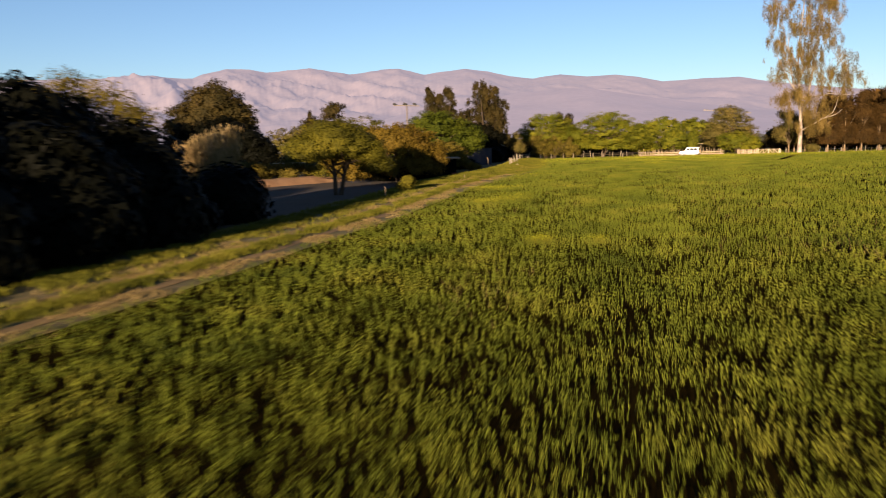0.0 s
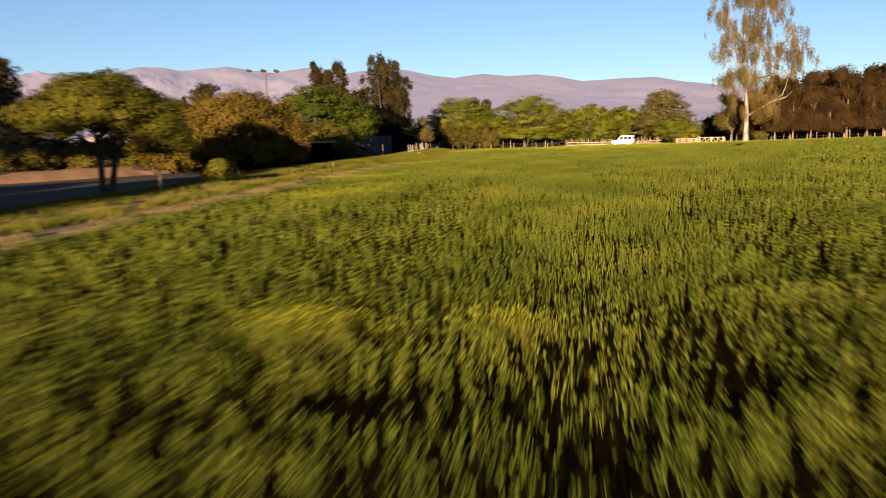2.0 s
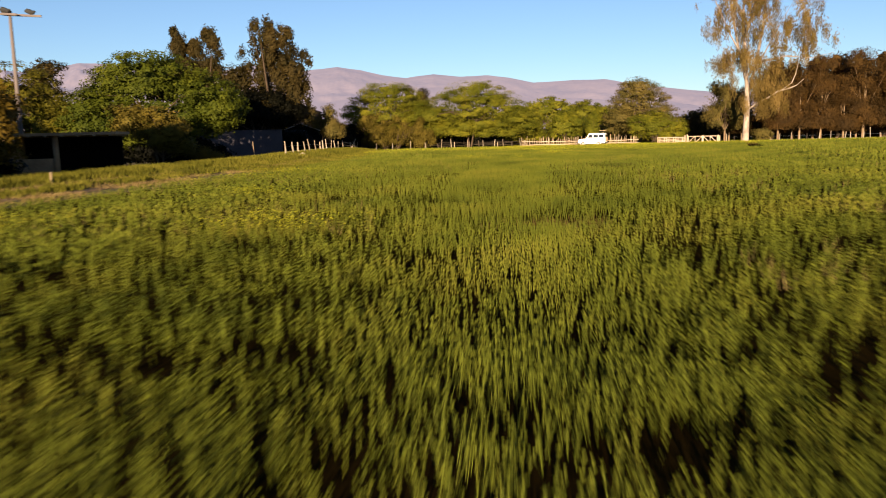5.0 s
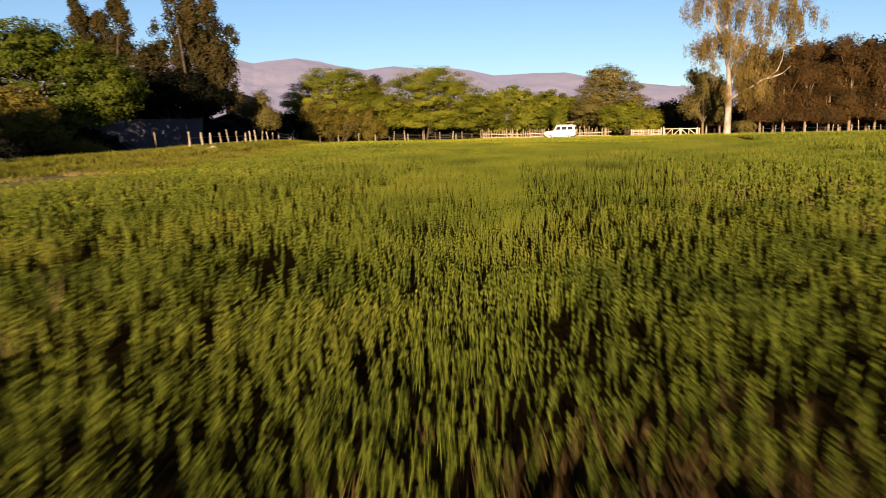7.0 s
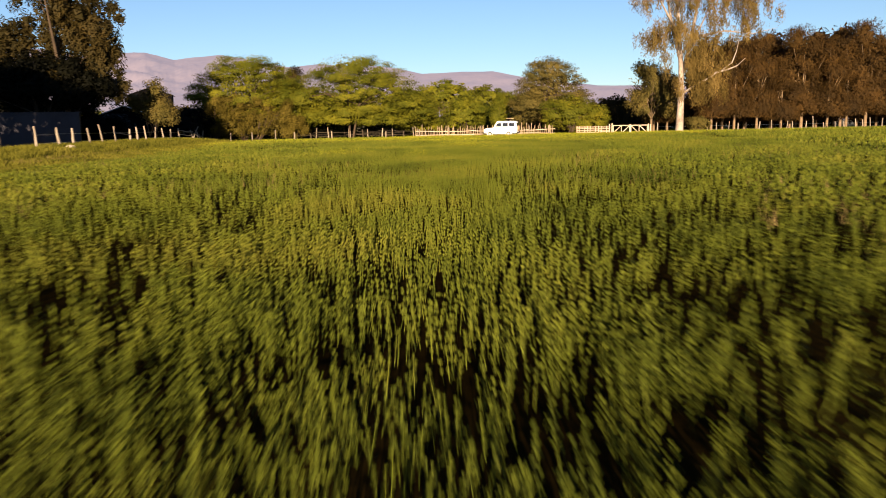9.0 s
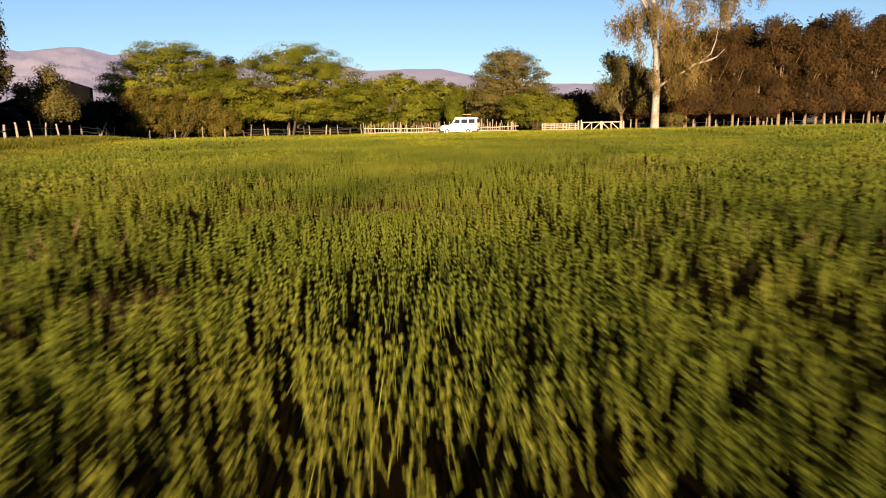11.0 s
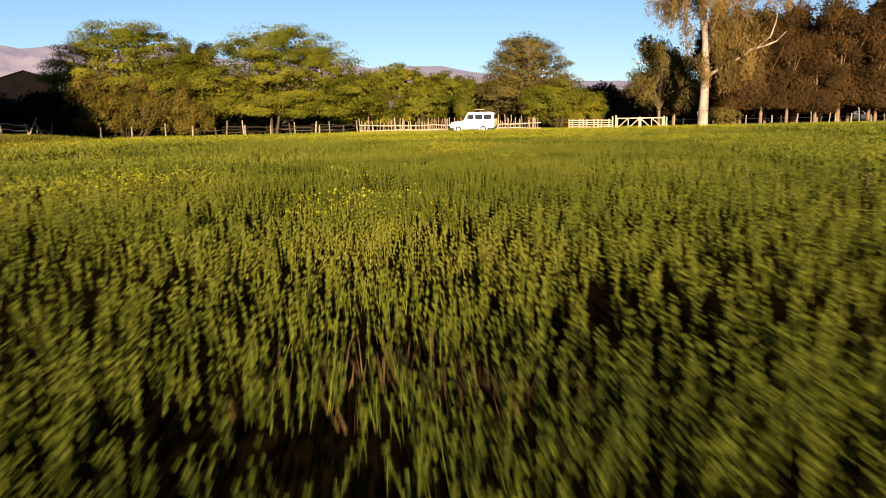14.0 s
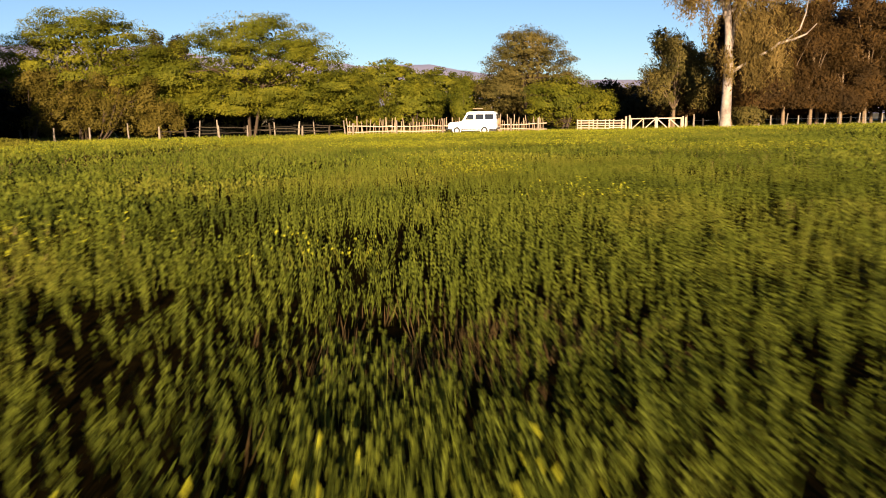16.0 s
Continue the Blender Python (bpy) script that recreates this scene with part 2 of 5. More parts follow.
def crown_points(lobes, clumps, leaves, spread, flat, inner=0.55, droop=0.0, fill=0.16):
    """Leaf places in clumps near the surface of several ellipsoids (x, y, z, rx, ry, rz)."""
    L = np.array(lobes, float)
    area = (L[:, 3] * L[:, 4] * L[:, 5]) ** (2 / 3)
    pick = rng.choice(len(L), clumps, p=area / area.sum())
    d = unit(rng.normal(size=(clumps, 3)))
    d[:, 2] = np.where(d[:, 2] < -0.75, -d[:, 2] * 0.6, d[:, 2])
    C = L[pick, :3] + d * L[pick, 3:] * rng.uniform(inner, 1.0, (clumps, 1)) ** 0.6
    size = rng.lognormal(0, 0.3, clumps)
    which = rng.choice(clumps, leaves, p=size ** 2 / (size ** 2).sum())
    o = unit(rng.normal(size=(leaves, 3))) * rng.uniform(0.15, 1.0, (leaves, 1)) ** 0.5
    o[:, 2] *= flat
    P = C[which] + o * (spread * size[which])[:, None]
    P[:, 2] -= droop * rng.uniform(0, 1, leaves) ** 2
    even = rng.uniform(size=leaves) < fill
    e = rng.choice(len(L), leaves, p=area / area.sum())
    u = unit(rng.normal(size=(leaves, 3)))
    P[even] = (L[e, :3] + u * L[e, 3:] * rng.uniform(0.25, 1.0, (leaves, 1)) ** 0.5)[even]
    N = unit(o * 0.8 + d[which] * 0.8 + rng.normal(size=(leaves, 3)) * 0.22 + np.array([0, 0, 0.3]))
    return P, N, C


def tree(name, x, y, lobes, mat, bark, label, clumps=120, leaves=14000, spread=0.9, flat=0.45, leaf=0.2, stems=1, girth=0.28, fork=0.3, long=1.6, droop=0.0, inner=0.55, group="", category="tree", seed=1, limbs=16, low=0.3, hang=0.0, core=0.05, fill=0.16):
    """A tapered trunk with limbs to the clumps, and a crown of small leaves."""
    global rng
    rng = np.random.default_rng(seed)
    t = thing(name, x, y, 0, 0, label, category, group)
    P, N, C = crown_points(lobes, clumps, int(leaves * 1.45), spread, flat, inner, droop, fill)
    keep = P[:, 2] > low
    V = leaf_tris(P[keep], N[keep], leaf, long, hang)
    k = int(leaves * core)
    if k:  # broad sprays deep inside, that close the crown
        L = np.array(lobes, float)
        e = rng.integers(0, len(L), k)
        u = unit(rng.normal(size=(k, 3)))
        Q = L[e, :3] + u * L[e, 3:] * (0.68 * rng.uniform(0.1, 1.0, (k, 1)) ** 0.5)
        q = Q[:, 2] > low + 0.3
        V = np.concatenate([V, leaf_tris(Q[q], unit(u + rng.normal(size=u.shape) * 0.4)[q], leaf * (2.6 if long < 2.1 else 3.0), 1.2)])
    quads("crown", V, mat, t)
    bm = bmesh.new()
    top = max(l[2] + l[5] * 0.3 for l in lobes)
    heart = np.mean([l[:3] for l in lobes], axis=0)
    forks = []
    for s in range(stems):
        a = 2 * math.pi * s / max(stems, 1) + seed
        lean = 0.0 if stems == 1 else 0.18 * top
        p0 = Vector((0.25 * math.cos(a) * (stems > 1), 0.25 * math.sin(a) * (stems > 1), -0.2))
        mid = Vector((heart[0] * 0.25 + lean * 0.4 * math.cos(a), heart[1] * 0.25 + lean * 0.4 * math.sin(a), top * fork))
        end = Vector((heart[0] * 0.6 + lean * math.cos(a), heart[1] * 0.6 + lean * math.sin(a), top * 0.8))
        g = girth / math.sqrt(stems)
        tube(bm, [p0, p0.lerp(mid, 0.15), mid, mid.lerp(end, 0.5), end], [g * 1.35, g, g * 0.8, g * 0.45, g * 0.15], 8)
        forks += [mid, mid.lerp(end, 0.35)]
    for i in rng.choice(clumps, min(limbs, clumps), replace=False):
        f, c = forks[i % len(forks)], Vector(C[i])
        if c.z > f.z * 0.7:
            m = f.lerp(c, 0.5) + Vector((0, 0, 0.12 * (c - f).length))
            tube(bm, [f, m, c], [girth * 0.3, girth * 0.17, girth * 0.05], 5)
    part("trunk", bm, bark, t, smooth=True)
    return t


def ragged(lobes, count, seed):
    """The lobes made smaller, with many small uneven ones round them."""
    rs = random.Random(seed)
    out = [(x, y, z, rx * 0.8, ry * 0.8, rz * 0.85) for x, y, z, rx, ry, rz in lobes]
    for _ in range(count):
        x, y, z, rx, ry, rz = rs.choice(lobes)
        a, e = rs.uniform(0, 6.28), rs.uniform(-0.3, 1.2)
        r = rs.uniform(0.3, 0.75)
        out.append((x + rx * 0.9 * math.cos(a) * math.cos(e), y + ry * 0.7 * math.sin(a), z + rz * 0.95 * math.sin(e), r, r, r * rs.uniform(0.9, 1.9)))
    return out


# ---- ground, field, track, mountains ----
EDGE = [(-34, -60), (-22, 10), (-16.7, 29.7), (-15.2, 36.3), (-12.6, 48.6), (-10.1, 59.7), (-7.8, 72.8), (-4.3, 93), (1.8, 115), (8.7, 140), (11.0, 155), (12.9, 172), (16.2, 190)]
EX, EY = np.array([p[0] for p in EDGE]), np.array([p[1] for p in EDGE])
FIELD_END = 190.5


def edge_x(y):
    return np.interp(y, EY, EX)


def sheet(name, pts, z, mat, label):
    bm = bmesh.new()
    bm.faces.new([bm.verts.new((px, py, z)) for px, py in pts])
    bmesh.ops.triangulate(bm, faces=bm.faces[:])
    return tagged(part(name, bm, mat), label, "ground", kind="structure")


def rut_x(y, k):
    """The two wheel ruts along the field's edge."""
    return edge_x(y) + np.interp(y, [0, 90, 120, 145, 190], ((3.5, 3.6, 3.1, 1.0, 0.8), (5.7, 5.8, 4.8, 2.6, 2.4))[k])


def bank_z(x, y):
    """Height of the low grassy bank that carries the track."""
    d = x - edge_x(y)
    return np.interp(y, [0, 60, 100, 130, 145, 175, 187, 193], [0.1, 0.18, 0.3, 0.46, 0.6, 0.6, 0.4, 0.0]) * np.interp(d, [-2.4, -1.6, -0.7, 1.6, 3.6, 5.6, 7.2], [0, 0.55, 1.0, 0.95, 0.6, 0.25, 0])


def strip(name, line, width, z, mat, label):
    """A ribbon of uneven width along a line."""
    bm = bmesh.new()
    last = None
    pts = []
    for (x0, y0), (x1, y1) in zip(line, line[1:]):
        k = max(2, int(math.hypot(x1 - x0, y1 - y0) / 1.2))
        pts += [(x0 + (x1 - x0) * i / k, y0 + (y1 - y0) * i / k, x1 - x0, y1 - y0) for i in range(k)]
    for px, py, dx, dy in pts:
        s = math.hypot(dx, dy)
        nx, ny = dy / s, -dx / s
        w0 = width * max(0.12, 0.55 + 0.6 * noise.noise((px * 0.3, py * 0.3, 1.0)))
        w1 = width * max(0.12, 0.55 + 0.6 * noise.noise((px * 0.3, py * 0.3, 9.0)))
        pair = [bm.verts.new((px + nx * d, py + ny * d, z + float(bank_z(px + nx * d, py + ny * d)))) for d in (-w0, -w0 * 0.3, w1 * 0.4, w1)]
        if last:
            for q in range(3):
                bm.faces.new((last[q], last[q + 1], pair[q + 1], pair[q]))
        last = pair
    return tagged(part(name, bm, mat), label, "track", kind="structure")


bm = bmesh.new()
bmesh.ops.create_circle(bm, cap_ends=True, radius=4800, segments=96)
tagged(part("ground", bm, M_GROUND), "dry brown earth with sparse grass reaching the hills", "ground", kind="structure")
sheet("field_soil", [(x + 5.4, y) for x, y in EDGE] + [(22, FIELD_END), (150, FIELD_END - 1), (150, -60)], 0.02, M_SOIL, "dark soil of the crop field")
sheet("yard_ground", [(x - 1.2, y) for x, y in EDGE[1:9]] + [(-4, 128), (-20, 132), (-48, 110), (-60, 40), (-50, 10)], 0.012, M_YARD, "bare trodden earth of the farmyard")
bm = bmesh.new()
last = None
for j in range(160):
    by = 8 + 184 * j / 159
    row = [bm.verts.new((float(edge_x(by)) + d, by, 0.016 + float(bank_z(edge_x(by) + d, by)) * (1 + 0.25 * noise.noise((d * 0.6, by * 0.4, 3.0))))) for d in (-2.6, -2.0, -1.6, -1.1, -0.7, 0, 1.0, 2.0, 3.0, 4.0, 5.0, 6.2, 7.3)]
    if last:
        for q in range(12):
            bm.faces.new((last[q], last[q + 1], row[q + 1], row[q]))
    last = row
tagged(part("grassy_bank", bm, M_BANK, smooth=True), "low bank of dry earth and thin grass beside the field", "ground", kind="structure")
bm = bmesh.new()
last = None
for j in range(60):
    s = j / 59
    bx, by = -46 + 31 * s, 72 + 40 * s
    row = [bm.verts.new((bx + d * -0.35 + 0.5 * noise.noise((bx * 0.4, by * 0.4, d)), by + d, 0.02 + zz + 0.12 * noise.noise((bx * 0.7, d, 4.0)) * (zz > 0))) for d, zz in ((0, 0), (0.5, 0.3), (1.1, 0.72), (1.6, 0.86), (19, 0.9), (28, 0.0))]
    if last:
        for q in range(5):
            bm.faces.new((last[q], last[q + 1], row[q + 1], row[q]))
    last = row
tagged(part("earth_bank", bm, M_EARTH, smooth=True), "low reddish earth bank across the farmyard", "ground", kind="structure")
strip("wheel_rut_1", [(float(rut_x(y, 0)), y) for y in range(-58, 148, 8)], 0.55, 0.035, M_TRACK, "worn pale wheel rut along the field's edge")
strip("wheel_rut_2", [(float(rut_x(y, 1)), y) for y in range(-58, 148, 8)], 0.6, 0.038, M_TRACK, "worn pale wheel rut beside the crop")
strip("dirt_road", [(8, 197), (15, 194.6), (30, 195.2), (50, 195.6), (66, 196), (84, 191.5), (150, 192)], 4.2, 0.03, M_TRACK, "pale dirt road along the far side of the field")


def mountain(name, prof, r0, r1, mat, label, rough, seed, fine=660, size=420.0):
    """A range given by its skyline (azimuth, elevation in degrees), with spurs and gullies."""
    A = np.array(prof)
    az = np.concatenate([np.linspace(-62, -31, 60), np.linspace(-30.9, 30, int(fine)), np.linspace(30.2, 75, 80)])
    el = np.interp(az, A[:, 0], A[:, 1])
    rows = int(fine / 13)
    V = []
    for j in range(rows):
        f = j / (rows - 1)
        r = r0 + (r1 - r0) * f
        for a, e in zip(az, el):
            h = r1 * math.tan(radians(e)) * f ** 1.2
            x, y = r * math.sin(radians(a)), r * math.cos(radians(a))
            u, v = (x + 0.55 * y) / size, (y - 0.3 * x) / (size * 2.6)  # spurs run slantwise
            n = noise.ridged_multi_fractal((u, v, seed), 0.85, 2.1, 5, 1.0, 2.0) - 1.2
            n2 = noise.fractal((u * 0.45, v * 0.7, seed + 3), 0.9, 2.0, 5)
            amp = (rough * f ** 1.7 * (1 - f) * 3.9 + rough * 0.11 * f) * (0.42 + 0.58 / (1 + math.exp((a + 3) * 0.5)))
            V.append((x + 13, y + 68, max(h + (n + n2 * 0.8) * amp, 0) - 8 * (1 - f)))
    k = len(az)
    F = [(j * k + i, j * k + i + 1, (j + 1) * k + i + 1, (j + 1) * k + i) for j in range(rows - 1) for i in range(k - 1)]
    me = bpy.data.meshes.new(name)
    me.from_pydata(V, [], F)
    return tagged(link_mesh(name, me, mat, smooth=True), label, "mountain", kind="structure")


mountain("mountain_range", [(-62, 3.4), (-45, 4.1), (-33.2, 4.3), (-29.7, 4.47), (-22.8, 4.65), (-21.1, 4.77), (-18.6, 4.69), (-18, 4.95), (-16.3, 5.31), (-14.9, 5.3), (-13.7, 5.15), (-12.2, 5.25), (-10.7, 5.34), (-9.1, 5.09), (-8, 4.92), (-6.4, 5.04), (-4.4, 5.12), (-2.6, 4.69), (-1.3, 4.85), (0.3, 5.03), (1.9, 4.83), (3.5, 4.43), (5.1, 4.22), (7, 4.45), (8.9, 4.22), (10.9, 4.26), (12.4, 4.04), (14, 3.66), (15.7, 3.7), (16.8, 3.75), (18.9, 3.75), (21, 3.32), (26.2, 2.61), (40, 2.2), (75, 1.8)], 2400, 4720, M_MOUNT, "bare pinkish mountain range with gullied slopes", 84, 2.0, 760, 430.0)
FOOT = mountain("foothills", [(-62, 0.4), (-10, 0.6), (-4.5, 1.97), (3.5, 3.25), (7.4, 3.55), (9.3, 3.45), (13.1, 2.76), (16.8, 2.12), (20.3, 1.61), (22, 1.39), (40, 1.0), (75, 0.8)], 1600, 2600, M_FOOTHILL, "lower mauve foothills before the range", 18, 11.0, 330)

rs = random.Random(17)
crest = np.array([v.co[:] for v in FOOT.data.vertices])
for i, (azd, w, h) in enumerate(((16.6, 13, 6), (16.8, 9, 7), (17.0, 8, 5), (17.25, 16, 5), (17.5, 8, 7), (17.7, 10, 6), (17.95, 12, 6), (18.2, 9, 7), (18.45, 14, 5), (19.3, 10, 5), (19.45, 13, 6), (19.65, 9, 5), (21.4, 10, 5), (21.6, 12, 5))):
    hx, hy = 2480 * math.sin(radians(azd)), 2480 * math.cos(radians(azd))
    near = crest[np.argmin((crest[:, 0] - hx) ** 2 + (crest[:, 1] - hy) ** 2)]
    w, h = w * 0.36, h * 0.3
    t = thing("distant_house", near[0], near[1], near[2] - 2, rs.uniform(-15, 15), "tiny pale house far off on the hill", "house", "hill town")
    bm = bmesh.new()
    box(bm, -w / 2, w / 2, -2.5, 2.5, 0, h + 2)
    part("wall", bm, M_CONCRETE, t)
    bm = bmesh.new()
    vs = [bm.verts.new(q) for q in ((-w / 2 - 0.3, -2.8, h + 2.02), (w / 2 + 0.3, -2.8, h + 2.02), (w / 2 + 0.3, 2.8, h + 2.02), (-w / 2 - 0.3, 2.8, h + 2.02), (-w / 2 + 0.8, 0, h + 3), (w / 2 - 0.8, 0, h + 3))]
    for q in ((0, 1, 5, 4), (2, 3, 4, 5), (1, 2, 5), (3, 0, 4), (3, 2, 1, 0)):
        bm.faces.new([vs[k] for k in q])
    part("roof", bm, M_GREYWOOD, t)

# ---- eucalyptus ----
EUC = thing("eucalyptus_tree", 79.7, 190.2, 0, 0, "very tall eucalyptus with pale peeling trunk and drooping sparse foliage", "tree")
rng = np.random.default_rng(5)
bm = bmesh.new()
tube(bm, [(0, 0, -0.3), (0, 0, 0.4), (0.1, 0, 3), (0.15, 0, 6), (0.1, 0.1, 9), (-0.3, 0.2, 14), (-0.8, 0.3, 19), (-0.6, 0.4, 26), (0.2, 0.5, 34), (0.4, 0.4, 40)], [0.85, 0.55, 0.46, 0.41, 0.34, 0.25, 0.19, 0.14, 0.09, 0.03], 12)
tube(bm, [(0.1, 0, 7.5), (1.2, -0.3, 12), (2.2, -0.4, 18), (3.0, -0.2, 25), (4.2, 0, 32)], [0.3, 0.22, 0.16, 0.1, 0.04], 9)
tube(bm, [(0, 0.1, 9.5), (-1.4, 0.3, 15), (-2.8, 0.3, 21), (-3.4, 0.3, 28)], [0.22, 0.17, 0.11, 0.04], 9)
EUC_LIMBS = [((0, 0.1, 10.5), (3.0, 0.5, 14), (6.0, 1.0, 19), (8.5, 1, 23)), ((-0.2, 0.2, 13), (-3.0, 0, 17), (-5.5, 0, 22), (-6.8, 0, 26)), ((-0.7, 0.3, 17), (2.0, 0, 22), (4.0, 0, 28), (5, 0, 33)), ((-0.7, 0.3, 20), (-3.5, 1, 25), (-4.5, 1, 31), (-5, 1, 35)), ((2.2, 0.4, 12.8), (6.0, -0.8, 13.6), (10.0, -1.6, 13.2), (13.5, -2, 14.0))]
for l in EUC_LIMBS:
    tube(bm, l, [0.2, 0.11, 0.06, 0.02], 7)
tube(bm, [(0.1, 0, 5.2), (1.8, -0.8, 6.4), (3.6, -1.8, 7.5), (4.1, -2.0, 8.0), (5.8, -2.2, 8.4), (7.2, -2.2, 8.9), (8.5, -2.1, 9.9)], [0.16, 0.15, 0.14, 0.13, 0.11, 0.08, 0.04], 8)
tube(bm, [(4.6, -2.1, 8.1), (6.4, -2.2, 9.3), (7.1, -2.1, 10.8), (7.5, -2.0, 12.4)], [0.1, 0.08, 0.06, 0.03], 7)
part("trunk", bm, M_EBARK, EUC, smooth=True)
EUC_LOBES = [(-0.9, -0.8, 13.2, 3.0, 2.2, 2.8), (-3.4, -0.5, 19.0, 3.6, 2.8, 3.4), (1.5, -1.0, 18.5, 4.4, 3.0, 4.2), (-6.4, 0, 25.5, 2.8, 2.4, 3.2), (-2.2, -1, 26.0, 4.8, 3.4, 4.6), (4.0, -0.5, 26, 4.6, 3.4, 4.6), (0, -0.5, 33.5, 6.2, 4.4, 5.2), (-5.5, 0, 32.5, 3.8, 3.2, 3.8), (6, 0, 33.0, 3.6, 3.0, 4.0), (1, 0, 40, 3.5, 3, 3), (0, 0, 29.5, 3.8, 2.6, 3.2), (-1, 0, 22.5, 3.6, 2.5, 3.2), (3, 0, 22, 3.2, 2.4, 3.2), (0.5, -0.5, 16.5, 2.6, 1.8, 2.6), (7.0, 0, 16.5, 4.4, 3.4, 4.2), (11.5, -1, 16.5, 4.2, 3.0, 3.6), (9.5, 0, 21.2, 3.2, 2.6, 3.0), (-4.6, 0, 12.6, 2.4, 1.4, 1.4), (2.0, -1.3, 6.6, 1.6, 0.8, 2.2), (4.6, -1.3, 7.2, 2.4, 0.9, 2.4), (0.9, -1.1, 8.6, 1.5, 0.8, 2.4), (1.6, -1.1, 12.0, 2.0, 1.0, 2.4), (4.2, -1.2, 12.4, 2.6, 1.6, 2.0), (8.6, -1.8, 13.6, 2.6, 1.6, 1.6), (3.0, -2.0, 7.6, 1.4, 0.8, 1.4), (3.8, -1.0, 9.0, 3.4, 1.8, 3.4), (-6.8, 0, 30.5, 2.0, 1.6, 1.8), (-3.4, 0, 13.4, 1.6, 1.2, 2.0), (-2.2, -0.4, 9.5, 1.3, 1.0, 1.7), (2.0, -0.9, 5.6, 1.5, 0.9, 1.8), (-0.4, -1.5, 6.2, 1.4, 0.8, 2.0), (1.3, -1.5, 6.4, 1.7, 0.9, 2.6), (3.4, -1.4, 6.6, 2.0, 1.0, 2.8), (5.2, -1.3, 7.6, 1.6, 1.0, 2.4), (2.6, -1.2, 10.2, 2.6, 1.2, 1.8), (-8.3, 0, 21.5, 0.8, 0.7, 0.8), (-7.6, 0, 17.8, 0.8, 0.7, 0.6)]
P, N, C = crown_points(EUC_LOBES, 620, 90000, 0.55, 1.7, 0.35, 1.6, 0.02)
V = leaf_tris(P, N, 0.105, 3.0, 0.55)
quads("crown", V, M_EUC, EUC)
tree("shrub", 83.2, 190.8, [(0, 0, 1.2, 1.5, 1.2, 1.2)], M_OLIVE, M_BARK, "low olive shrub beside the eucalyptus trunk", 30, 2500, 0.5, 0.7, 0.14, 3, 0.08, category="shrub", seed=71)

# ---- casuarina belt ----
CASU, CASU_BACK = [], []
CASU_LOBES = ([(0, -1.2, 3.2, 2.9, 1.4, 1.5), (0, 0, 3.8, 2.8, 2.6, 2.6), (0.4, 0, 7.4, 2.8, 2.5, 2.8), (-0.4, 0.3, 10.6, 2.1, 1.9, 2.6), (0.3, 0, 13.0, 1.0, 1.0, 1.8)], [(0.2, -1.2, 3.3, 3.0, 1.4, 1.5), (0, 0, 4.2, 3.1, 2.6, 2.3), (-0.7, 0, 7.4, 2.7, 2.4, 2.6), (1.0, 0, 9.8, 2.0, 1.8, 2.5), (-0.8, 0, 11.8, 1.4, 1.3, 2.2)], [(-0.2, -1.2, 3.3, 3.0, 1.4, 1.6), (0.2, 0, 4.4, 3.0, 2.6, 2.6), (0, 0, 8.2, 2.9, 2.5, 3.0), (0.2, 0, 12.0, 1.7, 1.5, 2.6)])
for s, lobes in enumerate(CASU_LOBES):
    CASU.append(tree("casuarina_tree", 89.5 + 4.2 * s, 197.5 + 0.4 * s, lobes, M_CASU, M_CBARK, "dark brownish casuarina in a dense windbreak row", 64, 10500, 1.0, 0.75, 0.105, 1, 0.21, 0.2, 3.0, 0.5, 0.6, "casuarina windbreak", seed=20 + s, limbs=10, low=2.0, hang=0.5, core=0.05, fill=0.05))
    CASU_BACK.append(tree("casuarina_tree", 92.5 + 4.4 * s, 205 + 0.5 * s, lobes, M_CASU, M_CBARK, "dark brownish casuarina deep in the windbreak", 70, 2600, 1.0, 0.9, 0.32, 1, 0.17, 0.5, 2.0, 0.6, 0.3, "casuarina windbreak", seed=26 + s, limbs=4, low=1.2, core=0.12, fill=0.08))
spots = [(102 + 4.0 * i, 198.0 + 0.5 * math.sin(i * 2.1), i, int(i > 7)) for i in range(14)] + [(105.5 + 4.3 * i, 205 + 0.8 * math.sin(i * 1.7), i + 1, 1) for i in range(13)] + [(97 + 4.6 * i, 212 + 0.8 * math.sin(i * 1.3), i + 2, 1) for i in range(16)]
for cx, cy, i, back in spots:
    sc = 0.84 + 0.36 * ((i * 37) % 10) / 10 + (0.06 if cx > 110 else 0)
    c = copy_thing((CASU_BACK if back else CASU)[i % 3], pose(cx, cy, 0, 0, 0, (-25, 10, 30, -40, 20)[i % 5]))
    c.scale = (sc * 1.18, sc * 1.1, sc * (0.95 + 0.02 * ((i * 53) % 8)))
for cx, cy, sc, i, back in ((88.5, 208, 0.72, 0, 0), (85.2, 206.5, 0.75, 1, 0), (94, 268, 0.5, 1, 1)):
    c = copy_thing((CASU_BACK if back else CASU)[i], pose(cx, cy, 0, 0, 0, (i * 131 + cx * 7) % 360))
    c.scale = (sc * 1.2, sc * 1.2, sc)

